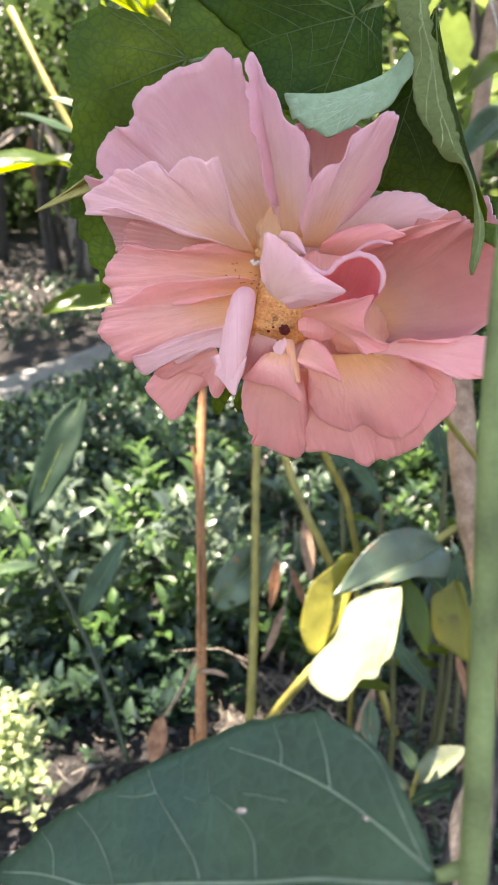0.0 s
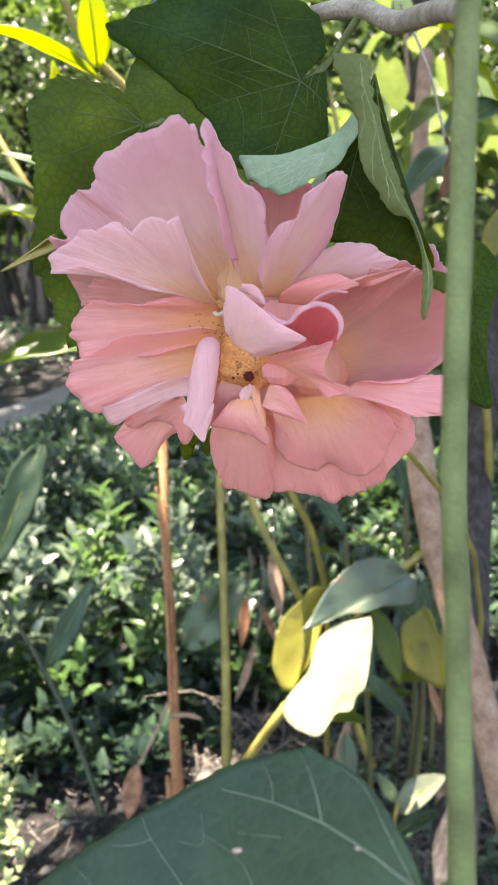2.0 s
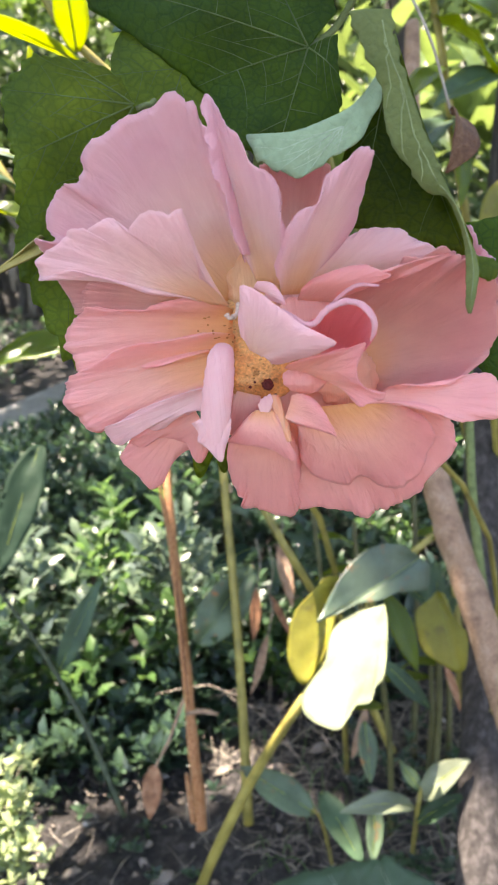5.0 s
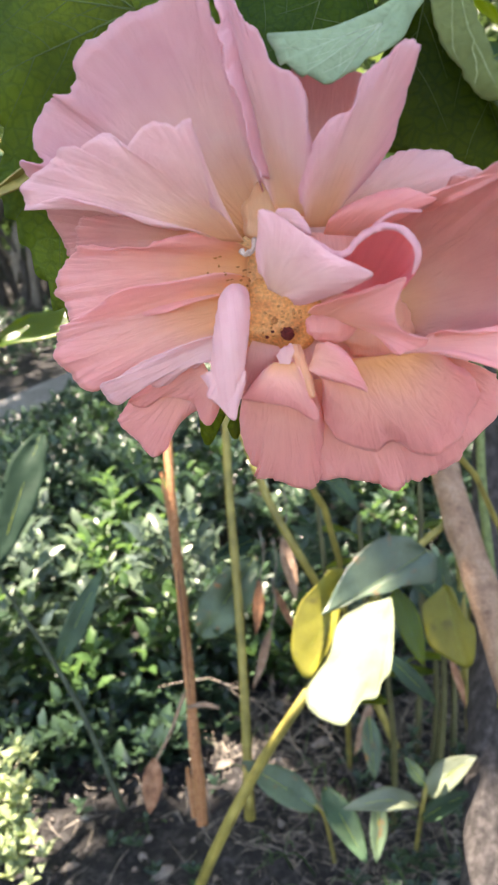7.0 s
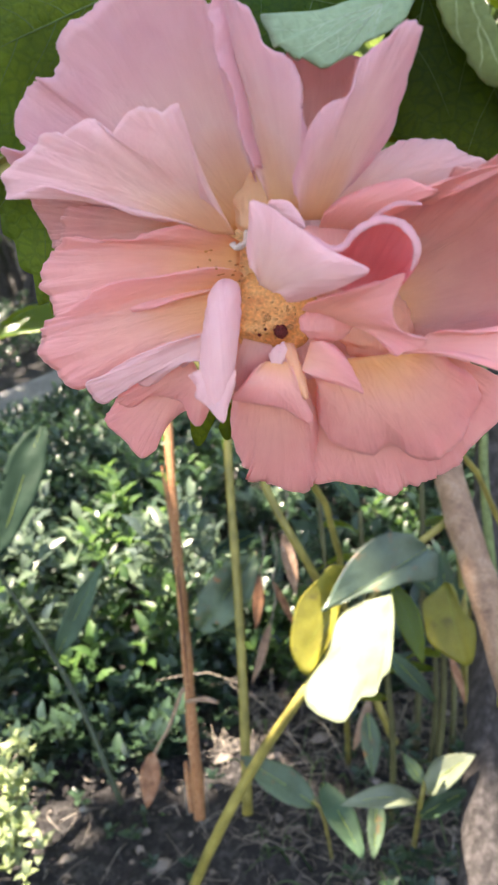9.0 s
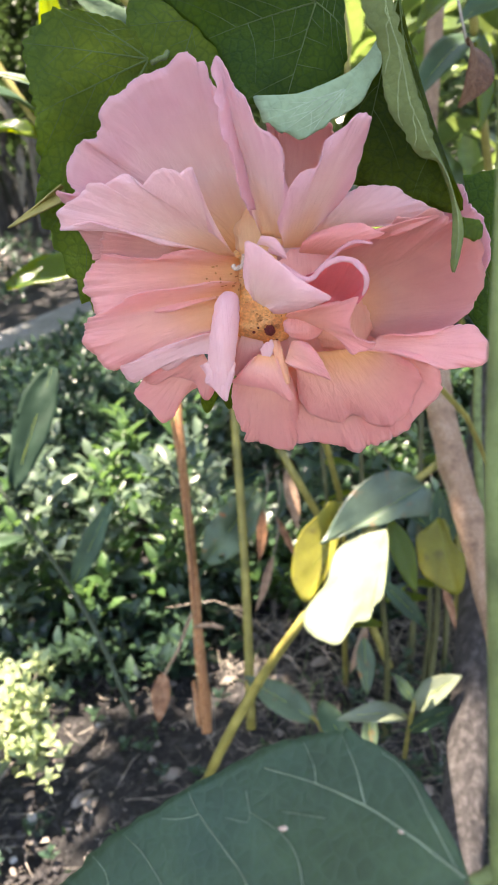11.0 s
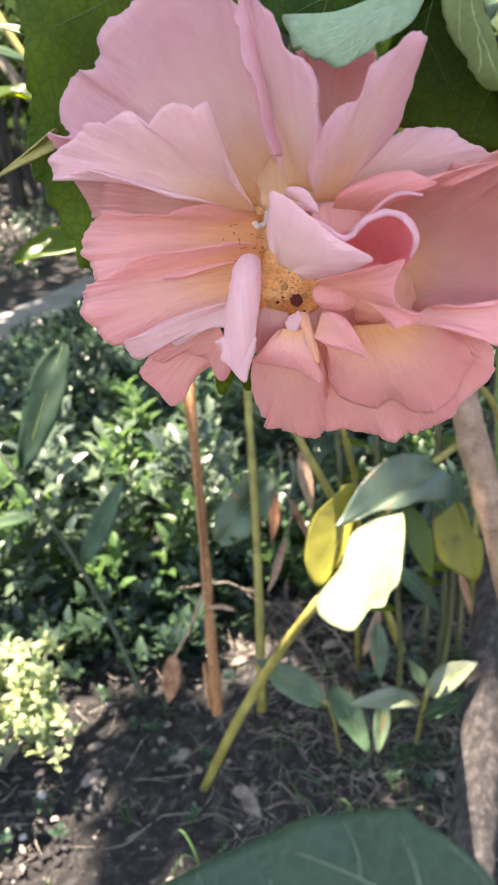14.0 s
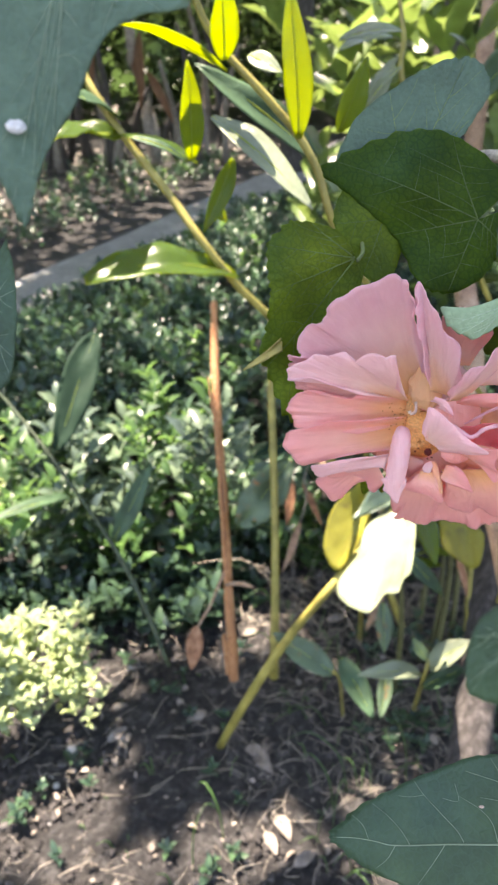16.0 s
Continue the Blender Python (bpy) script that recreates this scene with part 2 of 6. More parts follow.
# ginger leaf darkened in colour, in place of shade falling on it
LANCE_DIM = leafy("ginger_leaf_shaded", (0.017, 0.038, 0.028), (0.08, 0.15, 0.04), 0.12, 0.6, 18.0, gloss=0.06, mottle=0.5)
# base lightened to carry the glare on the upper leaf; brown spots are real
LANCE_GLARE = leafy("ginger_leaf_glare", (0.080, 0.125, 0.098), (0.2, 0.3, 0.08), 0.2, 0.38, 18.0, spots=(0.16, 0.10, 0.05), gloss=0.6)
# sunlit copy of the ginger leaf: the sun's whitening is in the base colour
LANCE_SUN = leafy("ginger_leaf_sunlit", (0.19, 0.228, 0.168), (0.4, 0.5, 0.12), 0.2, 0.35, 18.0, mottle=0.9)
# yellow base imitates sun coming through the leaf; the flecks are its own
LANCE_YELLOW = leafy("ginger_leaf_sunlit_yellow", (0.24, 0.235, 0.04), (0.56, 0.52, 0.04), 0.45, 0.4, 14.0, spots=(0.12, 0.11, 0.03))
LANCE_SPOT = leafy("ginger_leaf_rusty", (0.10, 0.16, 0.10), (0.3, 0.35, 0.05), 0.25, 0.4, 16.0, spots=(0.30, 0.11, 0.03))
COVER = leafy("ground_cover_leaf", (0.034, 0.074, 0.062), (0.08, 0.17, 0.08), 0.20, 0.36, 9.0, island=0.5)
COVER_GREEN = leafy("ground_cover_leaf_fresh", (0.044, 0.104, 0.046), (0.19, 0.35, 0.09), 0.36, 0.42, 9.0, island=0.45)
# ground cover leaf paled in colour to stand for white sun highlights
COVER_SUNLIT = leafy("ground_cover_leaf_sunlit", (0.098, 0.148, 0.136), (0.17, 0.27, 0.19), 0.24, 0.30, 9.0, island=0.4)
BRIGHT = leafy("shrub_leaf_bright", (0.10, 0.165, 0.075), (0.24, 0.33, 0.075), 0.35, 0.28, 20.0, island=0.5, gloss=0.7)
# pale green raised towards white to imitate strong sun on the shrub
PALE = leafy("shrub_leaf_sunlit_pale", (0.31, 0.39, 0.255), (0.45, 0.56, 0.22), 0.3, 0.4, 20.0, island=0.3)
CANOPY = leafy("tree_leaf", (0.05, 0.11, 0.03), (0.2, 0.35, 0.03), 0.3, 0.4, 6.0, island=0.4)
SOIL = rough_solid("dark_soil", (0.010, 0.009, 0.0088), (0.036, 0.033, 0.0325), (0.13, 0.123, 0.12), 38.0, 0.95, 1.0, 0.03)
CLOD = rough_solid("soil_clod", (0.014, 0.012, 0.0115), (0.036, 0.032, 0.031), (0.12, 0.112, 0.108), 30.0, 0.95, 0.9, 0.01, island=0.4)
STRAW = rough_solid("dry_straw", (0.13, 0.11, 0.09), (0.26, 0.225, 0.185), (0.40, 0.36, 0.31), 40.0, 0.85, island=0.4)
LITTER = rough_solid("dry_leaf_brown", (0.09, 0.075, 0.06), (0.19, 0.16, 0.135), (0.32, 0.285, 0.25), 35.0, 0.85, island=0.35)
BROWN = rough_solid("dry_leaf_dark_brown", (0.05, 0.02, 0.009), (0.12, 0.052, 0.024), (0.22, 0.115, 0.06), 60.0, 0.8)
RUST = rough_solid("dry_leaf_rust", (0.11, 0.045, 0.022), (0.24, 0.108, 0.052), (0.38, 0.21, 0.12), 40.0, 0.8)
DRY_STEM = rough_solid("dry_stem_red_brown", (0.24, 0.08, 0.03), (0.54, 0.235, 0.095), (0.68, 0.42, 0.24), 34.0, 0.7, 0.8, 0.003, (8, 8, 0.15))
CRACK = rough_solid("dark_crack", (0.03, 0.012, 0.008), (0.06, 0.024, 0.014), (0.1, 0.04, 0.025), 60.0)
BARK_PALE = rough_solid("pale_bark_ridge", (0.05, 0.043, 0.041), (0.11, 0.098, 0.094), (0.21, 0.195, 0.19), 60.0, 0.9, 1.0, 0.006, (2.4, 2.4, 0.4))
BARK = rough_solid("grey_bark", (0.020, 0.017, 0.016), (0.070, 0.061, 0.058), (0.18, 0.162, 0.155), 30.0, 0.9, 1.0, 0.012, (2.4, 2.4, 0.28))
BRANCH = rough_solid("tan_branch_bark", (0.16, 0.09, 0.058), (0.29, 0.18, 0.115), (0.40, 0.28, 0.20), 40.0, 0.85, 0.7, 0.003)
TWIG = rough_solid("grey_twig", (0.2, 0.17, 0.13), (0.32, 0.28, 0.22), (0.45, 0.4, 0.33), 90.0, 0.85, 0.5, 0.001)
STONE = rough_solid("pale_pebble", (0.35, 0.33, 0.30), (0.5, 0.48, 0.45), (0.62, 0.6, 0.57), 60.0, 0.8)
CONCRETE = rough_solid("path_concrete", (0.13, 0.128, 0.126), (0.18, 0.178, 0.176), (0.25, 0.247, 0.244), 5.0, 0.9, 0.5, 0.004)
DROPPING = rough_solid("white_dropping", (0.6, 0.6, 0.6), (0.75, 0.75, 0.74), (0.85, 0.85, 0.84), 300.0, 0.7)


# ---- building blocks ----
def link_mesh(name, bm, mat, smooth=True):
    mesh = bpy.data.meshes.new(name)
    bm.to_mesh(mesh)
    bm.free()
    mesh.materials.append(mat)
    if smooth:
        mesh.polygons.foreach_set("use_smooth", [True] * len(mesh.polygons))
    return new(name, mesh)


def thing(name, at, label, category, group="", kind=""):
    ob = new(name)
    ob.empty_display_size = 0.02
    ob.location = at
    return tagged(ob, label, category, group, kind)


def part(name, bm, mat, parent, label="", smooth=True):
    ob = link_mesh(name, bm, mat, smooth)
    ob.parent = parent
    if parent.type == "EMPTY":
        ob.matrix_parent_inverse = Matrix.Translation(-Vector(parent.location))
    return tagged(ob, label)


def curve_through(points, n):
    """n + 1 places along a smooth line through the points."""
    pts = [Vector(p) for p in points]
    pts = [2 * pts[0] - pts[1], *pts, 2 * pts[-1] - pts[-2]]
    out, spans = [], len(pts) - 3
    for k in range(n + 1):
        x = k / n * spans
        i = min(int(x), spans - 1)
        u = x - i
        a, b, c, d = pts[i:i + 4]
        out.append(0.5 * (2 * b + (c - a) * u + (2 * a - 5 * b + 4 * c - d) * u * u + (3 * b - a - 3 * c + d) * u ** 3))
    return out


def tube(bm, points, radii, n=24, sides=10, rough=0.0, seed=0, flat=1.0):
    """A round, tapered, slightly uneven stem along the points."""
    line = curve_through(points, n)
    rad = [r.x for r in curve_through([(r, 0, 0) for r in radii], n)]
    ring, side = [], None
    for i, p in enumerate(line):
        way = (line[min(i + 1, n)] - line[max(i - 1, 0)]).normalized()
        if side is None:
            side = way.orthogonal().normalized()
        side = (side - way * side.dot(way)).normalized()
        up = way.cross(side)
        row = []
        for k in range(sides):
            a = 2 * math.pi * k / sides
            r = rad[i] * (1 + rough * noise.noise(Vector((math.cos(a) * 1.7 + seed, math.sin(a) * 1.7, i * 0.35))))
            row.append(bm.verts.new(p + side * math.cos(a) * r + up * math.sin(a) * r * flat))
        ring.append(row)
    for a, b in zip(ring, ring[1:]):
        for k in range(sides):
            bm.faces.new((a[k], a[(k + 1) % sides], b[(k + 1) % sides], b[k]))
    bm.faces.new(ring[0][::-1]), bm.faces.new(ring[-1])
    return bm


def tint_all(bm, share):
    """Gives a stem-like petal the colour of that share of the way from base to rim."""
    layer = bm.loops.layers.uv.new("petal")
    for f in bm.faces:
        for k, loop in enumerate(f.loops):
            loop[layer].uv = (loop.vert.co.x * 60 % 1, share)
    return bm


def sheet(bm, grid, thick, uvs=None):
    """A closed thin sheet from rows of places: two faces and an edge all round."""
    rows, cols = len(grid), len(grid[0])
    P = [[Vector(p) for p in row] for row in grid]
    layer = bm.loops.layers.uv.new("petal") if uvs else None
    top, low = [], []
    for i in range(rows):
        a, b = [], []
        for j in range(cols):
            du = P[min(i + 1, rows - 1)][j] - P[max(i - 1, 0)][j]
            dv = P[i][min(j + 1, cols - 1)] - P[i][max(j - 1, 0)]
            nrm = du.cross(dv)
            nrm = nrm.normalized() if nrm.length > 1e-12 else Vector((0, 0, 1))
            a.append(bm.verts.new(P[i][j] + nrm * thick / 2))
            b.append(bm.verts.new(P[i][j] - nrm * thick / 2))
        top.append(a), low.append(b)

    def face(vs, ij):
        f = bm.faces.new(vs)
        if layer:
            for loop, (i, j) in zip(f.loops, ij):
                loop[layer].uv = (j / (cols - 1), i / (rows - 1))
    for i in range(rows - 1):
        for j in range(cols - 1):
            ij = ((i, j), (i, j + 1), (i + 1, j + 1), (i + 1, j))
            face([top[p][q] for p, q in ij][::-1], ij[::-1])
            face([low[p][q] for p, q in ij], ij)
    border = [(0, j) for j in range(cols)] + [(i, cols - 1) for i in range(1, rows)] + [(rows - 1, j) for j in range(cols - 2, -1, -1)] + [(i, 0) for i in range(rows - 2, 0, -1)]
    for a, b in zip(border, border[1:] + border[:1]):
        face([top[a[0]][a[1]], top[b[0]][b[1]], low[b[0]][b[1]], low[a[0]][a[1]]], (a, b, b, a))
    return bm


# The flower's own axes: millimetres to the right, upwards and towards the viewer from its heart.
HEART = Matrix.Translation((0.012, 0.24, 1.404)) @ pose(0, 0, 0, -22) @ pose(0, 0, 0, 90.84, 5.25, -2.89)
BACK = (HEART.to_3x3() @ Vector((0, 0, 1))).normalized()


def mm(x, y, z):
    return HEART @ Vector((x / 1000, y / 1000, z / 1000))


def fan(base, rim, belly=0.0, ruffle=0.0, seed=1, across=44, along=16, start=0.02, teeth=0.0, teeth_n=30, foot=None, calm_face=1.0, frill=1.0):
    """Rows of places of a sheet that opens from base, or from a foot line round it, to a rim given by turns (degrees clockwise from up), lengths and lifts, or by places."""
    b = Vector(base)
    ends = [q if isinstance(q, Vector) else Vector((math.sin(radians(q[0])) * q[1], math.cos(radians(q[0])) * q[1], q[2])) for q in rim]
    edge = curve_through(ends, across)
    middle = sum(edge, Vector()) / len(edge)
    soft = edge
    for _ in range(across * 2):
        soft = [soft[0], *[(a + 2 * m + c) / 4 for a, m, c in zip(soft, soft[1:], soft[2:])], soft[-1]]
    size = min(1.0, middle.length / 30)
    grid = []
    for i in range(along + 1):
        s = start + (1 - start) * i / along
        row = []
        for j, (full, calm) in enumerate(zip(edge, soft)):
            x = j / across
            e = calm.lerp(full, s ** 2.5)
            low = foot[0].lerp(foot[1], x) if foot else Vector()
            w = noise.noise(Vector((x * 4.2 + seed * 3.1, s * 1.1, seed))) + 0.5 * noise.noise(Vector((x * 10, s * 2.2, seed + 5.5)))
            crimp = noise.noise(Vector((x * 15, s * 2.5, seed + 9.1)))
            fine = noise.noise(Vector((x * 60, 0.3, seed + 2.7)))
            live = 0.55 + 1.1 * abs(noise.noise(Vector((x * 3.3, 1.7, seed + 6.1))))
            rumple = noise.noise(Vector((x * 8, s * 5, seed + 3.3))) + 0.6 * noise.noise(Vector((x * 19, s * 9, seed + 8.8)))
            p = low * (1 - s) + e * s
            p += (e - middle).normalized() * ruffle * size * frill * s ** 7 * live * (2.4 * crimp + 1.2 * fine)
            if teeth and i == along:
                k = x * teeth_n + 0.35 * noise.noise(Vector((x * 9, seed, 0)))
                p = p * (1 - teeth * (0.5 - abs(k % 1 - 0.5)) * (0.7 + noise.noise(Vector((k * 0.5, seed, 2)))))
            p.z += belly * 4 * s * (1 - s) + ruffle * size * (5.4 * calm_face * w * s ** 1.3 + frill * live * (3.4 * crimp * s ** (4 + 3 * (frill > 1)) + 1.3 * fine * s ** 9) + 0.7 * rumple * s * calm_face)
            row.append(mm(*(b + p)))
        grid.append(row)
    return grid


def ribbon(left, right, belly, ruffle, seed, along=90, across=12):
    """Rows of places between two edge lines (mm), bulging towards the viewer."""
    a = curve_through([Vector(p) for p in left], along)
    b = curve_through([Vector(p) for p in right], along)
    grid = []
    for i, (p, q) in enumerate(zip(a, b)):
        row = []
        for j in range(across + 1):
            x = j / across
            w = noise.noise(Vector((i * 0.13, x * 1.5, seed))) + 0.6 * noise.noise(Vector((i * 0.36, x * 2.5, seed + 3)))
            c = p.lerp(q, x) + (q - p) * (0.12 * noise.noise(Vector((i * 0.3, seed, 1))) * (2 * x - 1))
            c.z += belly * math.sin(math.pi * x) + ruffle * w
            row.append(mm(*c))
        grid.append(row)
    return grid


def along_grid(grid, x, s):
    """The place on a grid at the share x across and s along."""
    i, j = s * (len(grid) - 1), x * (len(grid[0]) - 1)
    a, b = min(int(i), len(grid) - 2), min(int(j), len(grid[0]) - 2)
    u, v = i - a, j - b
    return (grid[a][b] * (1 - v) + grid[a][b + 1] * v) * (1 - u) + (grid[a + 1][b] * (1 - v) + grid[a + 1][b + 1] * v) * u


def vein_on(grid, x, radius, lift, branches=3):
    """A raised vein at the share x across the grid, with side veins that fork off."""
    bm = bmesh.new()

    def run(pts, r0, r1):
        tube(bm, [p + lift for p in pts], [r0, (r0 + r1) / 2, r1], n=12, sides=5)
    run([along_grid(grid, x, s) for s in (0.0, 0.25, 0.5, 0.75, 0.97)], radius, radius * 0.3)
    for k in range(branches):
        for side in (-1, 1):
            s0 = 0.2 + 0.64 * (k + 0.25 * side + 0.3 * noise.noise(Vector((x * 31, k * 1.7, side)))) / branches
            reach = 0.06 + 0.04 * (1 - s0) + 0.02 * noise.noise(Vector((x * 17, k * 2.3, side + 4)))
            xs = [min(1, max(0, x + side * reach * q)) for q in (0, 0.5, 0.9, 1.2)]
            ss = [s0, s0 + 0.06, s0 + 0.15, min(0.98, s0 + 0.27)]
            run([along_grid(grid, a, min(0.98, s)) for a, s in zip(xs, ss)], radius * 0.45, radius * 0.18)
    return bm


# ---- the pink flower ----
flower = thing("hibiscus_flower", mm(0, 0, -8), "large double pink hibiscus flower with ruffled petals and orange throat", "flower")
SEEDS = iter(range(1, 400))


def petal(a, b, rim, belly, ruffle, mat, bare=0.0):
    """A petal from the foot line a to b to its rim (all in mm); bare: the share of its colour run that lies hidden below its foot."""
    a, b = Vector(a), Vector(b)
    mid = (a + b) / 2
    grid = fan(mid, [Vector(r) - mid for r in rim], belly, ruffle, next(SEEDS), across=110, along=26, start=0.0, foot=(a - mid, b - mid), calm_face=0.3, frill=1.5)
    bm = sheet(bmesh.new(), grid, 0.0004, uvs=True)
    if bare:
        layer = bm.loops.layers.uv.verify()
        for f in bm.faces:
            for loop in f.loops:
                loop[layer].uv.y = bare + (1 - bare) * loop[layer].uv.y
    return part("petal", bm, mat, flower)


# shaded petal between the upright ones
petal((-0.5, 41.5, 4), (15.3, 41.9, 2), [(-3, 58.5, 10), (-0.5, 64.4, 12), (4.5, 67.4, 13), (11.1, 66.9, 14), (17.6, 63.1, 15), (20.7, 56, 16)], -3, 0.4, PETAL_SHADED, 0.3)
# broad lilac petal at the back
petal((-15.7, 25.2, -5), (-3.2, 31.6, 2), [(-63.4, 37.4, 2), (-68.1, 40.8, 5), (-68, 44, 8), (-63.6, 42.7, 9), (-65, 46.3, 10), (-64.8, 51.5, 12), (-62.7, 55.8, 14), (-60, 57.6, 15), (-56.8, 58, 16), (-54.5, 62.9, 17), (-51.8, 66.6, 18), (-45.9, 70.5, 19), (-42.2, 73.9, 20), (-37.6, 74.8, 20), (-32.7, 77.2, 21), (-27.7, 79.3, 22), (-22.9, 78.6, 22), (-19.7, 75.4, 23), (-17.8, 72.1, 23), (-17.2, 64.9, 23), (-14.8, 57.7, 21), (-12.1, 49.1, 18), (-8.2, 39.6, 11)], -5, 0.75, PETAL_COOL)
# pale petal in front of it with a frilled upper edge
petal((-19.2, 25.4, 0), (-11.9, 24.2, 3), [(-29.4, 26.3, 6), (-35.8, 26.6, 10), (-44.8, 29, 13), (-51.6, 31.4, 13), (-58.2, 33.5, 11), (-64.6, 32.7, 8), (-68.4, 31.4, 7), (-69.5, 33.4, 8), (-69.7, 36.3, 9), (-66.8, 38.6, 10), (-62, 40.6, 12), (-60.5, 42.5, 14), (-58.1, 43.9, 15), (-54.6, 44.4, 17), (-52.8, 43.9, 17), (-48.9, 45, 19), (-45.4, 46.2, 20), (-43.2, 44.7, 20), (-40.8, 41.8, 20), (-38.9, 43.3, 22), (-36, 45.5, 24), (-32, 46, 26), (-27.7, 44.8, 27), (-25.2, 46, 28), (-23.1, 45.5, 28), (-23.2, 43, 26), (-22.7, 37.7, 20), (-20.3, 30.7, 12)], 4, 0.45, PETAL_PALE, 0.1)
# upright middle petal
petal((-3.3, 29.9, 9), (4.3, 28.5, 11), [(-8.1, 38.7, 11), (-10.9, 49.2, 15), (-14, 58.5, 19), (-16, 67, 22), (-17.7, 74.2, 25), (-17.8, 75.9, 28), (-16.5, 77.3, 28), (-15, 75.6, 28), (-12.8, 70.9, 29), (-10.8, 67.2, 30), (-7.8, 63, 31), (-4.7, 56.4, 32), (-1.1, 54, 33), (1.9, 51.7, 33), (3.4, 48, 32), (3.3, 43.3, 30), (5.4, 38, 27), (3.8, 34.8, 22), (3.1, 30.9, 15)], 3, 0.3, PETAL_COOL, 0.1)
# upright spout-like petal beside it
petal((3.9, 25.7, 11), (10.3, 26.4, 9), [(2.3, 29.6, 17), (1.5, 31.6, 22), (3.2, 34.9, 27), (4.9, 39.1, 31), (7.1, 42.3, 33), (10, 43.4, 35), (12.4, 43.9, 36), (13.8, 46.8, 37), (14.2, 50.1, 38), (16.3, 52.2, 39), (19.8, 54, 40), (23.2, 57.1, 40), (25.9, 56.9, 39), (26.7, 54.9, 35), (26.4, 51.2, 29), (25.3, 47.5, 24), (24.4, 43.5, 19), (21.3, 39.3, 14), (16.5, 34.6, 10)], 5, 0.2, PETAL_COOL, 0.1)
# pale lilac petal behind the shaded one
petal((12.6, 31.4, 2), (26, 33.6, 0), [(19.8, 40.2, 8), (25.6, 44.3, 10), (31.3, 45.1, 11), (37.8, 44.9, 12), (44.2, 41.2, 13), (50, 38.2, 13), (55, 36.8, 10), (42.3, 33.7, 6)], 2, 0.4, PETAL_PALE, 0.3)
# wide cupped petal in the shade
petal((21.3, 22.4, -6), (31.6, 2.1, -4), [(19.5, 28.6, 10), (28.3, 27.8, 18), (34, 28.1, 22), (36.7, 30.2, 26), (41.6, 31, 30), (48.4, 31.8, 33), (50.5, 29.1, 34), (54.8, 30.9, 30), (61.5, 26.3, 26), (65.6, 20.4, 22), (66.9, 14.4, 18), (65.9, 9.2, 14), (63.4, 5.3, 11), (48.7, -4.2, 6), (39.3, -3.8, 2)], -9, 0.5, PETAL_SHADED, 0.1)
# lilac edge of the petal behind the cupped one
petal((37.5, 31.3, -14), (63.4, 20.3, -14), [(45.3, 36.5, 4), (52.3, 37.1, 9), (55.5, 39.9, 12), (57.3, 44.1, 13), (59.0, 45.9, 13), (60.8, 43.3, 13), (62.0, 38.9, 13), (65.4, 36.4, 13), (68.0, 33.6, 12), (70.2, 28.5, 10), (70.5, 22.7, 8), (70.6, 18.6, 4)], -4, 0.35, PETAL_COOL, 0.5)
# petal lip turned outwards
petal((9, 24.8, 8), (19.3, 23.9, 9), [(10, 27.1, 12), (13.2, 29.3, 15), (17.8, 30.4, 18), (22.5, 31.1, 21), (25.7, 30.9, 24), (28.3, 29.9, 26), (31.2, 28.2, 27), (33.4, 27.2, 27), (30.7, 26.2, 25), (27.6, 25.3, 21), (24.6, 24.8, 17), (22, 24.6, 13)], 3, 0.15, PETAL_WARM, 0.4)
# turned lip of the cupped petal
petal((20.5, 28.3, 15), (34.8, 27.4, 18), [(26, 27.8, 22), (30.1, 27.6, 24), (34.6, 29, 27), (37.9, 30, 29), (41.7, 30.7, 31), (45.7, 31.3, 32), (49.6, 31.8, 33), (45.9, 30.1, 31), (41.3, 28.4, 28), (37.5, 27.3, 24)], 2, 0.12, PETAL_WARM, 0.6)
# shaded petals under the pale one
petal((-25.4, 29.6, -5), (-26.2, 24.9, -6), [(-45.4, 35.2, -4), (-59.2, 39.1, -6), (-67.6, 38.4, -9), (-67.6, 35.1, -13), (-65.6, 31.3, -15), (-64.2, 27.7, -16), (-61.8, 25.3, -16), (-45.1, 24.6, -11)], 2, 0.25, PETAL_SHADED, 0.2)
petal((-25.3, 28.9, -4), (-24.7, 23.9, -5), [(-37.5, 30.9, -1), (-48.1, 33, -3), (-57, 33.3, -6), (-59.5, 29.5, -9), (-59.8, 25.8, -12), (-58.4, 24.3, -12), (-41.4, 23.5, -7)], 2, 0.4, PETAL_SHADED, 0.2)
# ruffled petals at the side
petal((-11, 24.9, -6), (-10.9, 13.2, -7), [(-23.5, 26.6, 1), (-29.9, 26.5, 2), (-35, 25.4, 1), (-38.8, 23.4, 0), (-45.2, 23.6, -3), (-53.4, 25.6, -7), (-58.5, 25, -9), (-63.1, 24.2, -12), (-65.2, 21.7, -14), (-67.3, 17.4, -16), (-68.1, 14.5, -17), (-65.5, 12.6, -17), (-64.4, 9.7, -17), (-62.8, 6.6, -17), (-59.2, 6.5, -15), (-48, 5.1, -10), (-33.5, 6.5, -4)], 4, 0.55, PETAL_WARM)
petal((-10.3, 16.4, -5), (-11.5, 1.7, -6), [(-22.7, 15.7, 1), (-31.3, 14, 2), (-46.4, 12, -2), (-56.9, 8.2, -9), (-65.3, 4.7, -15), (-68.3, 1.2, -18), (-67.9, -3.4, -20), (-65.5, -7.3, -21), (-61.7, -12, -22), (-56.8, -13.6, -22), (-54.2, -12.4, -21), (-44.2, -8.2, -15), (-30.8, -3.4, -7), (-20, -0.3, -3)], 4, 0.4, PETAL_WARM)
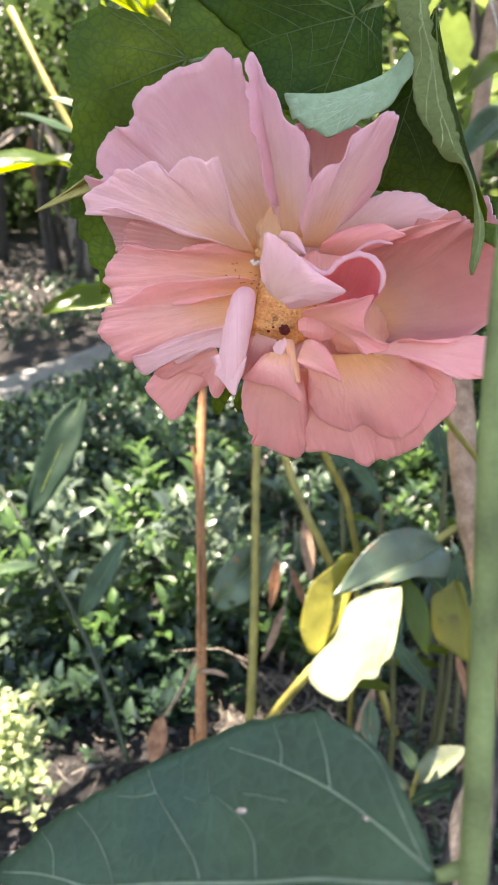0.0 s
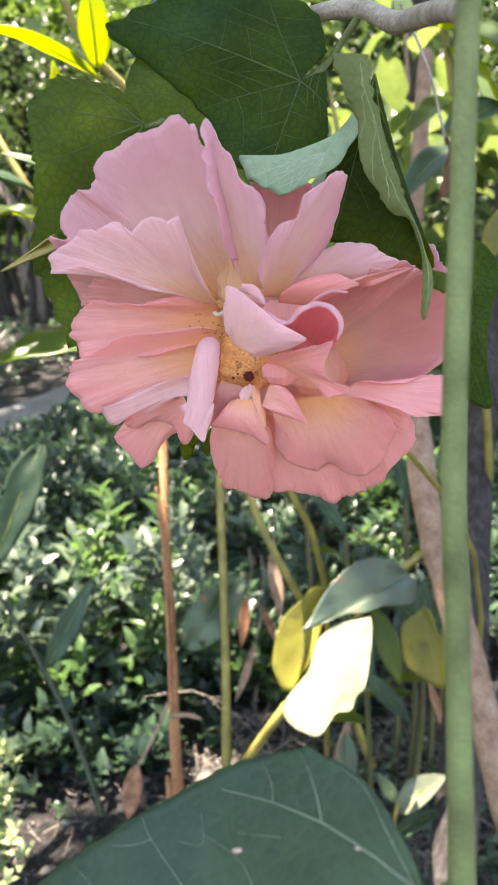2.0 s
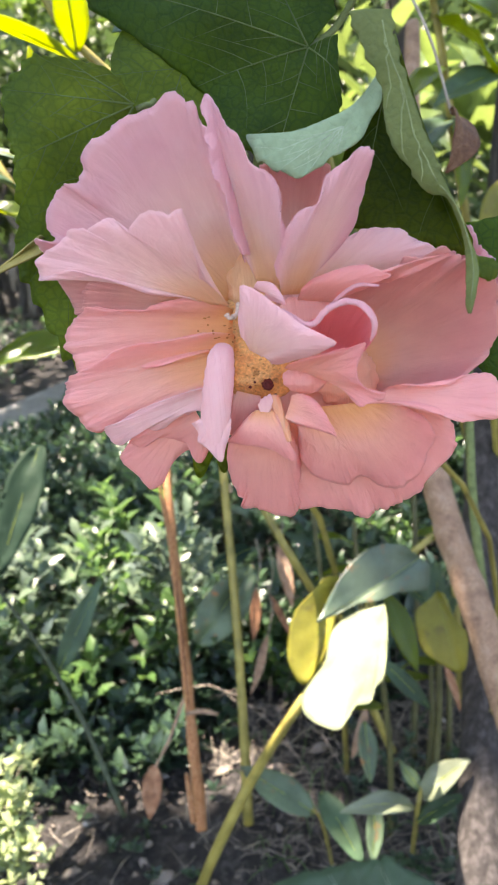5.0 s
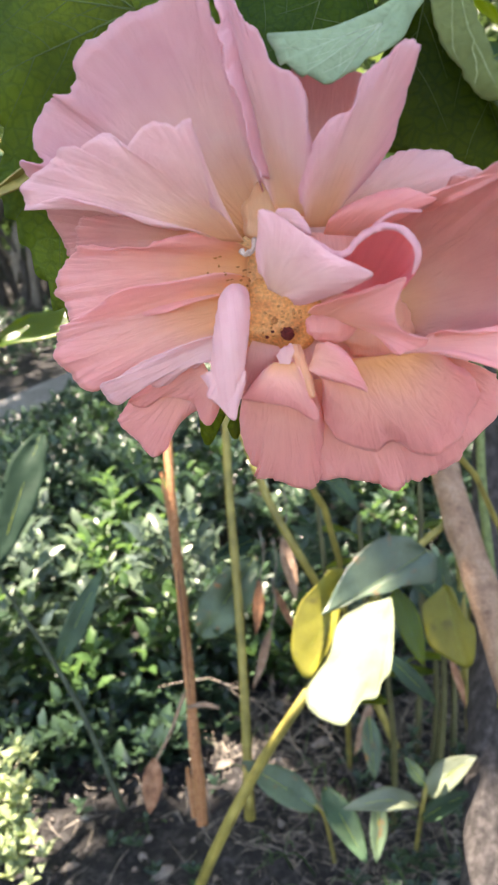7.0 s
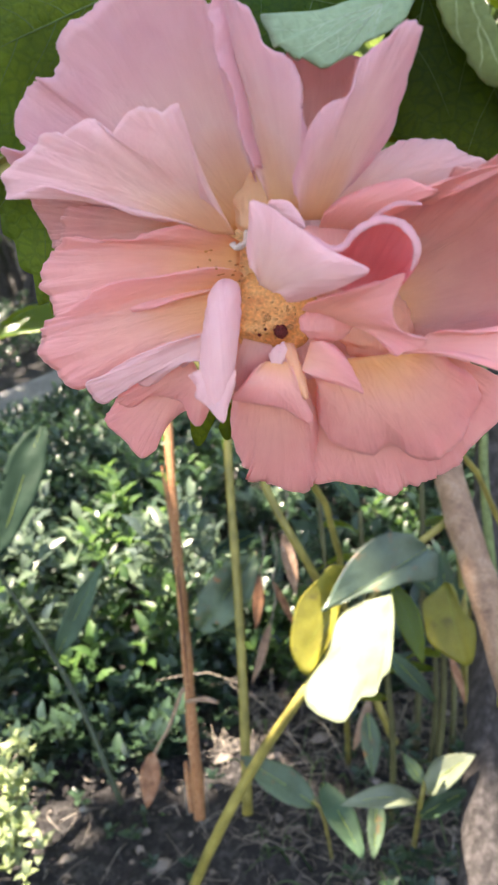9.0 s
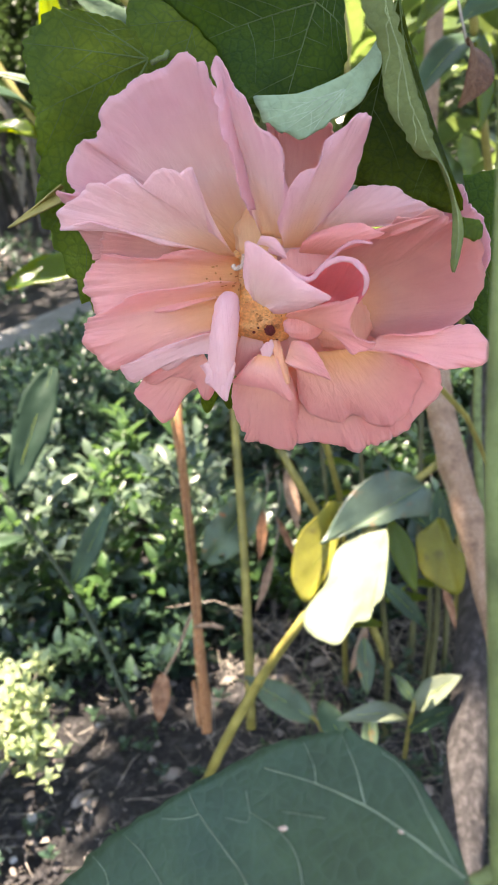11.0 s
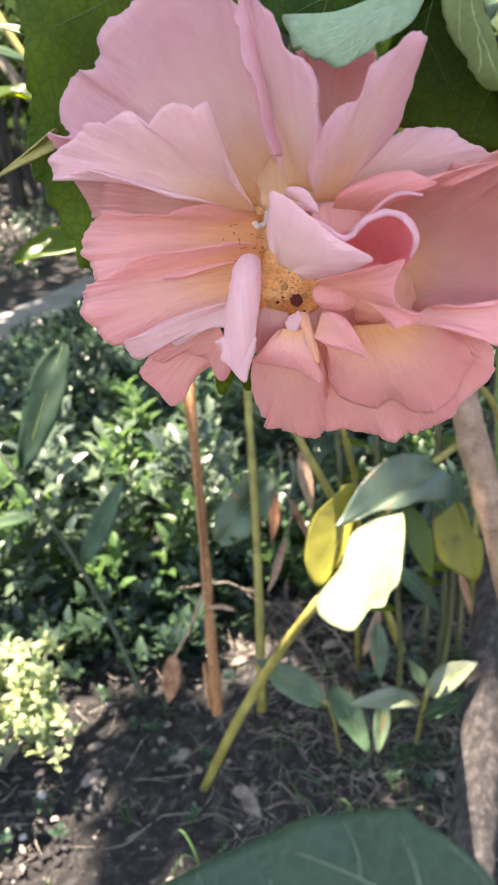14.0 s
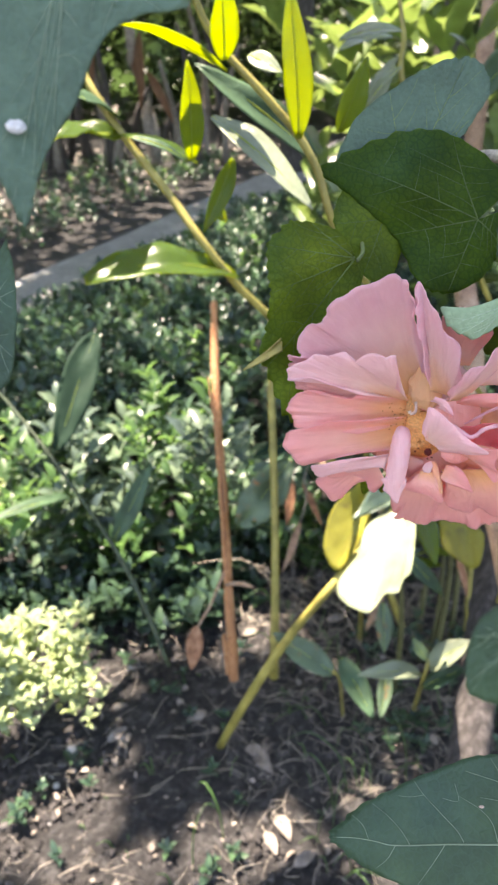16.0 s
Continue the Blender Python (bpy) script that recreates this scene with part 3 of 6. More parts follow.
# pale folded edge
petal((-19.1, -1.1, 4), (-20.3, -8.3, 3), [(-29.9, -3.8, 1), (-39.5, -7, -5), (-49.9, -11.3, -12), (-54, -12.8, -15), (-52.6, -15.7, -16), (-49.1, -18.2, -16), (-46.4, -17, -14), (-42.9, -14.4, -12), (-39.5, -12.4, -10), (-36.8, -13.7, -9), (-33.1, -12.9, -7), (-30.6, -9.7, -5), (-27.7, -7.8, -3), (-25, -9, -1), (-23.1, -7.8, 1)], 2, 0.3, PETAL_PALE, 0.6)
petal((-23.8, -6.1, -4), (-19, -14.9, -5), [(-31, -8.2, -9), (-39.4, -12.3, -14), (-45.2, -16.2, -17), (-46.3, -17.4, -18), (-41.6, -19, -18), (-36.5, -16, -16), (-31.6, -16.6, -14), (-26.8, -17.7, -13), (-24.5, -22.8, -14), (-22.2, -24.4, -14), (-19.9, -21.8, -12), (-18.8, -18.4, -9)], 2, 0.4, PETAL_WARM, 0.5)
# lowest petal tip
petal((-33.4, -12.5, -16), (-24.6, -14.9, -15), [(-46.6, -17.3, -21), (-50, -20.9, -24), (-49.9, -23.6, -25), (-46.3, -27.4, -27), (-42.4, -32.4, -29), (-40.4, -33.6, -30), (-36.4, -31.5, -28), (-32.7, -24.9, -24), (-29.1, -21.3, -21), (-25.6, -19.5, -18)], 2, 0.3, PETAL_WARM, 0.6)
# rounded petals below the throat
petal((-0.6, -13, -9), (43.7, -6, -4), [(7, -41.9, -28), (10.6, -40.1, -27), (13.6, -40.8, -27), (18.9, -40, -27), (25.4, -41.5, -28), (30.4, -42.8, -28), (35.7, -43.3, -28), (38.8, -41.8, -27), (44.6, -40.5, -25), (48.2, -37.9, -23), (53, -33.8, -20), (54.1, -29.7, -16), (60.4, -21.4, -12), (61.1, -15.6, -9), (57.7, -11, -5)], 5, 0.55, PETAL_WARM, 0.25)
petal((-9.7, -13.5, -3), (6.4, -13.6, -2), [(-12.6, -18, -8), (-13.1, -25.1, -14), (-11.6, -31.4, -20), (-9.7, -35.5, -23), (-7.1, -37, -24), (-8.1, -39.7, -25), (-4.7, -40.6, -26), (0.3, -41.8, -27), (5.3, -43.5, -28), (9.7, -43.7, -28), (10.1, -38.9, -25), (10.3, -30.6, -17), (10.5, -22.9, -10)], 5, 0.5, PETAL_WARM, 0.3)
petal((6.9, -8.1, 1), (32.7, -5.7, 5), [(9.7, -15.2, 0), (9.5, -19.4, -3), (11, -23, -6), (14.8, -28.2, -10), (21.2, -31.3, -12), (26.3, -32.2, -13), (28.9, -29.8, -12), (32.8, -30.1, -12), (36.9, -32.1, -13), (41.5, -33.2, -13), (45.9, -31.3, -12), (49.3, -27.4, -9), (51.7, -22.2, -6), (51.6, -16.5, -2), (47.7, -11, 2), (41.1, -6.8, 5)], 6, 0.5, PETAL_WARM)
# long tongue of a petal
petal((35.8, -2, 11), (28.9, -7, 12), [(39.9, -1.7, 15), (46.2, -2.7, 16), (53.1, -1.7, 15), (58.7, 1.1, 13), (65.1, 1.5, 11), (69.2, -2.6, 11), (71.1, -7.2, 11), (68.1, -11.6, 12), (62.2, -12.2, 13), (54.3, -12.9, 16), (49.4, -9.1, 16), (42.3, -6.9, 15)], 3, 0.25, PETAL_WARM, 0.5)
# small flaps round the throat
petal((-4.1, -8.5, 5), (1.8, -8.6, 6), [(-7.4, -11.4, 5), (-10.8, -15.5, 3), (-12.6, -17.7, 2), (-8.3, -18.6, 3), (-2.6, -19.5, 4), (1.7, -20.6, 4), (5.2, -22.9, 4), (7.3, -23.9, 4), (8.1, -22.4, 5), (6, -18.5, 6), (3.8, -13.7, 6)], 3, 0.3, PETAL_WARM, 0.1)
petal((4.9, -11, 8), (7.1, -4.1, 9), [(8.3, -12.8, 9), (13.6, -14.3, 10), (18.5, -16, 10), (20, -16.4, 10), (18.4, -13.3, 11), (16.1, -9.3, 12), (13.4, -5.9, 12), (10.5, -4, 11)], 2, 0.3, PETAL_WARM, 0.3)
petal((-9.7, -2, 1), (-2.5, -3.8, 1), [(-12.1, -9.2, -2), (-12.1, -14.9, -4), (-8.2, -13.8, -3), (-3.8, -9.9, -2), (-1, -7, -1)], 2, 0.3, PETAL_SHADED, 0.35)
# curled petal with a deep pink hollow
petal((4.8, 4.1, 9), (17.9, 0, 9), [(6.5, 4.9, 13), (11.3, 5.7, 18), (18.1, 7, 24), (22.3, 7.4, 28), (25.6, 8.1, 30), (24.8, 4.9, 28), (23.8, 1.6, 26), (24.8, -2, 25), (28, -4.5, 25), (32.3, -5.2, 24), (31.8, -7, 23), (27.4, -7.9, 22), (25.3, -8.5, 21), (22.8, -4.5, 16)], 3, 0.35, PETAL_WARM, 0.35)
petal((10.4, 8.6, 14), (25.2, 5.9, 14), [(10.5, 15.7, 20), (13.7, 16.5, 24), (15.6, 18.2, 28), (18.1, 19, 31), (21.3, 19.2, 33), (24.7, 18.4, 33), (27.3, 15.8, 33), (28.5, 12.5, 32), (27.5, 9.1, 31), (25.6, 6.5, 29)], -8, 0.2, PETAL_ROSE, 0.55)
# pale petal standing in front of the throat
petal((-5.8, 8.6, 17), (-2.1, 6.4, 18), [(-8, 11.8, 20), (-8.7, 16.1, 23), (-8.2, 20.9, 26), (-8.2, 24.2, 28), (-6.3, 24.3, 29), (-3.6, 22.5, 30), (-0, 19.7, 31), (3.4, 16.6, 33), (8.1, 12.8, 34), (13.5, 9.3, 37), (16.9, 7, 38), (14, 5.7, 34), (9.9, 4.7, 29), (4.4, 4, 22), (0.7, 4.1, 19)], 3, 0.25, PETAL_PALE, 0.35)
petal((-4.7, 25.8, 16), (-0.5, 25.4, 17), [(-3.2, 28, 18), (0.6, 27.1, 20), (3.1, 24.2, 21), (4.6, 20.5, 22), (2.6, 21.5, 20), (-1.2, 23.3, 17)], 1, 0.2, PETAL_PALE, 0.5)
# torn end of the rolled petal
petal((-20.5, -11.1, 9), (-11.3, -11.2, 10), [(-23, -12.3, 9), (-21, -15.2, 9), (-21.3, -17.7, 9), (-18.8, -19.5, 9), (-14.5, -23.9, 9), (-13.3, -20.1, 9), (-11.6, -14.6, 10)], 1, 0.15, PETAL_PALE, 0.6)
# one petal rolled into a scroll that hangs from the throat
part("petal", tint_all(tube(bmesh.new(), [mm(*p) for p in ((-14.0, 10.2, 2), (-14.2, 8.2, 6), (-14.7, 2.7, 8), (-15.4, -3.8, 9), (-16, -10.5, 8), (-16.6, -16.5, 7), (-17, -19, 6))], [0.0026, 0.0041, 0.0048, 0.0049, 0.0047, 0.0042, 0.0034], 50, 24, 0.10, 3, 0.9), 0.95), PETAL_PALE, flower, "pale pink petal rolled into a scroll")
# the middle petal's frilled edge, turned towards the viewer
part("petal", tint_all(sheet(bmesh.new(), ribbon([(-7.4, 35.4, 19), (-10.5, 42.1, 22), (-11.2, 46.2, 24), (-12.5, 51, 26), (-14.9, 54.2, 28), (-16.1, 57.8, 28), (-16.3, 62.1, 29), (-17.8, 65, 29), (-16.7, 68.3, 29), (-18.4, 72.3, 29), (-17.8, 75.9, 28)], [(-5.0, 37, 13), (-7.6, 48.2, 17), (-10.6, 57.3, 21), (-12.6, 65.6, 24), (-15.0, 72.6, 26), (-17.0, 76.5, 28)], 0.6, 0.4, 4), 0.0005), 0.95), PETAL_COOL, flower, "frilled petal edge, deeper pink")


def bowl(centre, rx, ry, depth, lumps):
    bm = bmesh.new()
    bmesh.ops.create_icosphere(bm, subdivisions=4, radius=1)
    for v in bm.verts:
        k = 1 + lumps * noise.noise(v.co * 3.1)
        v.co = mm(centre[0] + v.co.x * rx * k, centre[1] + v.co.y * ry * k, centre[2] + v.co.z * depth * k)
    return bm


part("petal", tint_all(bowl((2, 6, -15), 27, 25, 4, 0.2), 0.45), PETAL_WARM, flower, "inner petals packed behind the throat")
part("petal", tint_all(bowl((32, -10, -20), 24, 16, 3, 0.2), 0.7), PETAL_WARM, flower, "inner petals packed behind the throat")
part("petal", tint_all(bowl((5, 32, -5), 13, 13, 3, 0.2), 0.6), PETAL_COOL, flower, "inner petals packed behind the throat")
part("petal", tint_all(bowl((-4, 31, 2), 8, 10, 3, 0.2), 0.1), PETAL_PALE, flower, "inner petals packed behind the throat")
part("petal", tint_all(bowl((12, 19, 2), 11, 8, 3, 0.2), 0.6), PETAL_WARM, flower, "inner petals packed behind the throat")
part("petal", tint_all(bowl((25, 3, -5), 10, 10, 3, 0.2), 0.35), PETAL_WARM, flower, "inner petals packed behind the throat")
part("throat", bowl((-12, 16, -15), 12, 15, 6, 0.12), THROAT_PALE, flower, "peach yellow speckled throat")
part("throat", bowl((-2, 7, -11), 13, 11, 6, 0.15), THROAT, flower, "orange yellow speckled throat")
part("dark_spot", bowl((0, 0, 0), 1.75, 1.7, 1.2, 0.35), DARK_RED, flower, "dark red pit")
for at_, r in (((-5.5, -0.5, -3), 0.5), ((-3.5, 4, -3), 0.9), ((2.5, 1.5, -2), 0.9), ((2.5, -3, -2), 0.4), ((-4.0, 1, -3), 0.4), ((0.5, -3.6, -2), 0.35)):
    part("dark_spot", bowl(at_, r, r * 0.8, 0.8, 0.5), DARK_RED if r < 0.85 else SPECKLE, flower)
rnd_speck = random.Random(6)
skin = bmesh.new()
for ob in [o for o in flower.children if o.name.split(".")[0] in ("petal", "throat")]:
    skin.from_mesh(ob.data)
skin_tree = BVHTree.FromBMesh(skin)
skin.free()
for k in range(70):
    c_ = (rnd_speck.gauss(-15, 3.2), rnd_speck.gauss(15.5, 3.4)) if k < 28 else (rnd_speck.gauss(-2.5, 3.8), rnd_speck.gauss(4.5, 3.0))
    hit, normal, _, _ = skin_tree.ray_cast(mm(*c_, 3), -BACK, 0.03)
    if hit is not None:
        bm = bmesh.new()
        bmesh.ops.create_icosphere(bm, subdivisions=2, radius=1)
        size = Vector((rnd_speck.uniform(0.25, 0.6), rnd_speck.uniform(0.2, 0.45), 0.12)) * 0.001
        turn = normal.to_track_quat("Z", "Y")
        for v in bm.verts:
            v.co = hit + turn @ (Vector((v.co.x * size.x, v.co.y * size.y, v.co.z * size.z)) * (1 + 0.3 * noise.noise(v.co * 2 + Vector((k, 0, 0)))))
        part("speckle", bm, SPECKLE, flower)
for a, b, c in (((-9.0, 24, 6), (-9.4, 20.5, 9), (-10.6, 19.2, 10)), ((-10.6, 19.2, 10), (-11.6, 19.0, 9.5), (-12.4, 20.2, 9))):
    part("stigma", tube(bmesh.new(), [mm(*a), mm(*b), mm(*c)], [0.0007, 0.0006, 0.0009], 10, 8), CREAM, flower, "cream coloured curled stigma")
# rims that roll outwards
for pts, r in ((((3.1, 17.6, 30), (6, 15, 31), (9.5, 12.9, 32), (12.2, 13.5, 32), (14.2, 16, 33), (17.4, 17.9, 34), (20.5, 18.4, 35), (24, 17.4, 35), (26.6, 14.4, 35), (27.5, 11.4, 34), (26.7, 8.4, 32)), 1.0), (((12, 16, 14), (17.5, 20.5, 18), (21, 23.6, 21), (25, 25.3, 24), (30, 24.3, 27)), 0.7)):
    part("rolled_rim", tint_all(tube(bmesh.new(), [mm(*p) for p in pts], [0.0003] + [0.0009 * r] * (len(pts) - 2) + [0.0003], 60, 10, 0.35, r * 7, 0.7), 0.9), PETAL_COOL, flower, "petal rim rolled outwards")
part("petal", tint_all(bowl((11, 1.1, 7), 6.6, 4.6, 4, 0.12), 0.7), PETAL_WARM, flower, "small petal curled up like a bud")
part("petal", tint_all(sheet(bmesh.new(), ribbon([(0.0, -3.7, 4), (1.0, -6.6, 6), (2.0, -10.2, 7), (3.5, -14.4, 8), (5.7, -18.1, 8)], [(3.2, -3.7, 4), (3.9, -6.6, 6), (4.6, -9.6, 8), (5.9, -13.2, 8), (6.6, -17.8, 8)], 1.0, 0.15, 11, 30, 8), 0.0005), 0.22), PETAL_WARM, flower, "narrow peach petal fold below the pit")
part("petal", tint_all(sheet(bmesh.new(), ribbon([(-3.3, -6.6, 5), (-1.4, -4.5, 5), (0.7, -3.3, 5)], [(-2.0, -10.6, 5), (0.1, -9.0, 6), (1.7, -6.6, 6)], 0.6, 0.15, 12, 16, 8), 0.0005), 0.7), PETAL_PALE, flower, "small pale petal flap")
# green cup behind the petals, with narrow bracts below and at the side
part("calyx", bowl((-5, 8, -32), 14, 14, 14, 0.1), LEAF_OLIVE, flower, "green calyx behind the petals")
for base, rim in (((-20, -15, -30), [(-128, 8, -3), (-157, 14, -4), (-169, 15, -4), (-186, 8, -2), (-216, 5, 0)]), ((-14, -17, -28), [(-155, 8, -3), (-172, 11, -3), (-182, 10, -3), (-230, 3, 0)]), ((-72, 50, -12), [(-106, 1, 4), (-131, 10, 6), (-131, 24, 8), (-141, 15, 8), (-183, 6, 4)])):
    part("bract", sheet(bmesh.new(), fan(base, rim, 0.5, 0.2, next(SEEDS), 20, 8), 0.0006), LEAF_OLIVE if base[0] > -50 else CANE, flower, "narrow green bract")


# ---- the hibiscus plant round it ----
plant = thing("hibiscus_plant", (0.13, 0.12, 0.0), "hibiscus shrub with lobed green leaves on a downy stalk", "plant")


def hibiscus_leaf(base, rim, mat, belly=0, ruffle=0.6, mains=(0.12, 0.3, 0.5, 0.7, 0.88), teeth=0.08, teeth_n=26, vein=VEIN_DIM, vr=0.0005, label="", across=220):
    grid = fan(base, rim, belly, ruffle, next(SEEDS), across=across, along=20, start=0.01, teeth=teeth, teeth_n=teeth_n)
    ob = part("leaf", sheet(bmesh.new(), grid, 0.0005), mat, plant, label)
    for x in mains:
        part("vein", vein_on(grid, x, vr * 0.8, BACK * 0.0003), vein, ob, "pale raised vein")
    return ob


# dark leaf that hangs above the flower
hibiscus_leaf((14, 108, -4), [(67, 10, 0), (134, 14, -2), (157, 24, -4), (195, 35, -2), (218, 38, -4), (257, 37, -10), (278, 56, -10), (286, 76, -6), (307, 58, -4), (332, 44, -2), (365, 27, 2), (402, 14, 2)], LEAF_DARK, 1, 0.5, (0.08, 0.28, 0.46, 0.66, 0.84), 0.09, 28, VEIN_DIM, 0.0004, "dark green lobed leaf above the flower")
# olive leaf at the flower's side
hibiscus_leaf((-41, 88, 0), [(-27, 9, 0), (-45, 20, 0), (-59, 29, 0), (-67, 35, 2), (-82, 41, 2), (-95, 41, 2), (-109, 42, 2), (-119, 44, 0), (-131, 53, -8), (-138, 62, -14), (-150, 71, -20), (-162, 85, -24), (-170, 71, -22), (-182, 37, -16), (-213, 9, -8)], LEAF_OLIVE, 1, 0.5, (0.12, 0.30, 0.47, 0.68), 0.10, 30, VEIN_DIM, 0.00045, "olive green toothed leaf behind the petals")
# small leaf between them
hibiscus_leaf((-27, 108, -16), [(140, 16, 0), (172, 30, 0), (-163, 28, 2), (-136, 25, 2), (-98, 24, 2), (-75, 24, 2), (-49, 23, 0), (-28, 15, -2), (-10, 7, -2)], LEAF_OLIVE, 1, 0.5, (0.25, 0.5, 0.75), 0.04, 14, VEIN_DIM, 0.0003, "olive leaf lit from behind")
# leaf with its tip folded over, pale side out
fold = hibiscus_leaf((38, 102, 14), [(-179, 20, 0), (-175, 23, 0), (-184, 34, 2), (-192, 48, 4), (-198, 65, 4), (-197, 69, 2), (-186, 62, -2), (-174, 57, -6), (-162, 57, -8), (-159, 46, -6), (-156, 33, -4), (-162, 23, 0), (-158, 9, 0)], LEAF_DEEP, -2, 0.6, (0.2, 0.42, 0.62), 0.02, 18, VEIN_DIM, 0.0003, "dark green leaf with light coming through")
tip_grid = fan((21, 69, 26), [(32, 21, -2), (55, 13, -1), (73, 8, -1), (126, 6, 0), (178, 7, 0), (194, 9, 1), (204, 10, 1), (208, 13, 1), (214, 15, 1), (218, 18, 2), (222, 20, 2), (230, 21, 2), (235, 22, 2), (236, 23, 1), (242, 24, 1), (247, 25, 1), (248, 26, 0), (252, 26, 0), (256, 26, 0), (266, 27, -1), (263, 20, -1), (266, 12, -1), (294, 5, -1), (389, 7, -1), (393, 15, -2)], 0.8, 0.45, next(SEEDS), 150, 14)
folded = part("folded_tip", sheet(bmesh.new(), tip_grid, 0.0006), LEAF_UNDER, plant, "pale blue-green underside folded over")
for x in (0.22, 0.36, 0.5, 0.66):
    part("vein", vein_on(tip_grid, x, 0.00022, BACK * 0.0003), VEIN_PALE, folded, "pale raised vein")
curl_grid = ribbon([(21.3, 95.6, 35), (23.3, 89.3, 35), (26.7, 82.2, 35), (30.2, 75.7, 34), (30.7, 67.7, 34), (32.5, 60.5, 34), (37.1, 54.3, 34), (39.5, 50.1, 34), (42.6, 47.3, 34), (46.4, 45.6, 36), (49.4, 39.7, 36), (50.8, 35.0, 36), (51.4, 29.5, 36), (51.3, 21.6, 36), (51.2, 17.2, 36), (51.9, 14.8, 36)], [(32.2, 94.1, 38), (32.8, 87.8, 38), (33.9, 82.4, 38), (36.1, 75.4, 38), (38.5, 67.6, 38), (40.8, 61.4, 38), (43.3, 54.9, 38), (44.8, 50.6, 38), (46.3, 47.2, 38), (47.8, 43.6, 38), (49.8, 38.5, 38), (51.2, 34.8, 38), (53.3, 29.4, 38), (53.9, 24.3, 38), (52.8, 18.0, 38), (51.7, 14.4, 38)], 0.7, 0.35, 5, 120, 14)
part("curled_margin", sheet(bmesh.new(), curl_grid, 0.0005), LEAF_CURL, fold, "pale hairy leaf margin curled outwards")
for i0, j0, i1, j1 in ((4, 10, 62, 9), (10, 10, 30, 1), (24, 10, 46, 1), (38, 10, 58, 1), (62, 9, 116, 6)):
    line = [curl_grid[i0 + (i1 - i0) * k // 8][round(j0 + (j1 - j0) * (k / 8) ** 1.3)] + BACK * 0.0003 for k in range(9)]
    part("vein", tube(bmesh.new(), line, [0.00024] + [0.0002] * 7 + [0.0001], 30, 6, 0.1), VEIN_SOFT, fold)
part("curled_tip", sheet(bmesh.new(), ribbon([(54.5, 30.6, 34), (57.9, 30.6, 32), (60.5, 30.2, 31), (61.5, 28.5, 30)], [(55.1, 25.0, 34), (57.0, 25.0, 32), (59.2, 24.5, 31), (61.3, 25.9, 30)], 0.4, 0.3, 8, 20, 8), 0.0006), LEAF_OLIVE, fold, "green leaf tip folded behind the margin")
# leaf behind the flower on the other side
hibiscus_leaf((79, 31, -30), [(-16, 29, 2), (12, 31, 2), (42, 26, 2), (89, 14, 2), (142, 22, 2), (155, 39, 0), (172, 32, 0), (196, 21, 0)], LEAF_DARK, 1, 0.6, (0.25, 0.5, 0.75), 0.03, 16, VEIN_DIM, 0.0003, "dark leaf behind the stalk")
# big leaf below, on the same stalk
big_base = Vector((32.4, -99.2, 134.6))
big_grid = fan(big_base, [Vector(p) - big_base for p in ((32.0, -98.3, 133.5), (31.3, -95.6, 130.6), (29.4, -92.5, 126.4), (26.6, -89.1, 121.2), (23.8, -87.3, 117.4), (20.2, -86.3, 113.7), (17.1, -86.1, 111.1), (15.0, -85.4, 108.8), (13.5, -86.2, 108.3), (9.9, -87.6, 106.7), (5.7, -89.6, 105.1), (1.4, -91.6, 103.4), (-3.8, -94.8, 102.0), (-10.5, -99.4, 100.7), (-18.2, -104.6, 99.2), (-25.7, -110.2, 98.0), (-33.4, -115.9, 96.8), (-39.8, -121.4, 96.6), (-43.5, -125.7, 97.3), (-47.0, -128.9, 97.3), (-47.2, -130.3, 98.5), (-47.0, -131.6, 99.6), (-43.5, -131.8, 102.6), (-39.8, -132.9, 106.5), (-33.4, -133.2, 111.8), (-25.7, -132.6, 117.4), (-18.2, -132.0, 122.8), (-10.6, -131.0, 128.0), (-3.9, -130.2, 132.6), (1.4, -129.1, 135.8), (5.7, -127.7, 138.0), (9.9, -126.4, 140.2), (13.5, -125.0, 141.9), (15.0, -124.6, 142.7), (17.1, -122.4, 142.5), (20.2, -119.9, 142.8), (23.7, -116.4, 142.6), (26.5, -112.7, 141.6), (29.4, -107.5, 139.3), (31.3, -103.3, 137.2), (32.0, -100.3, 135.2))], 0.5, 0.15, next(SEEDS), across=260, along=20, start=0.01, teeth=0.035, teeth_n=44)
big_sheet = sheet(bmesh.new(), big_grid, 0.0005)
big_skin = BVHTree.FromBMesh(big_sheet)
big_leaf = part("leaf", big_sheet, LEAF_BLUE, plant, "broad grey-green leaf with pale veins")
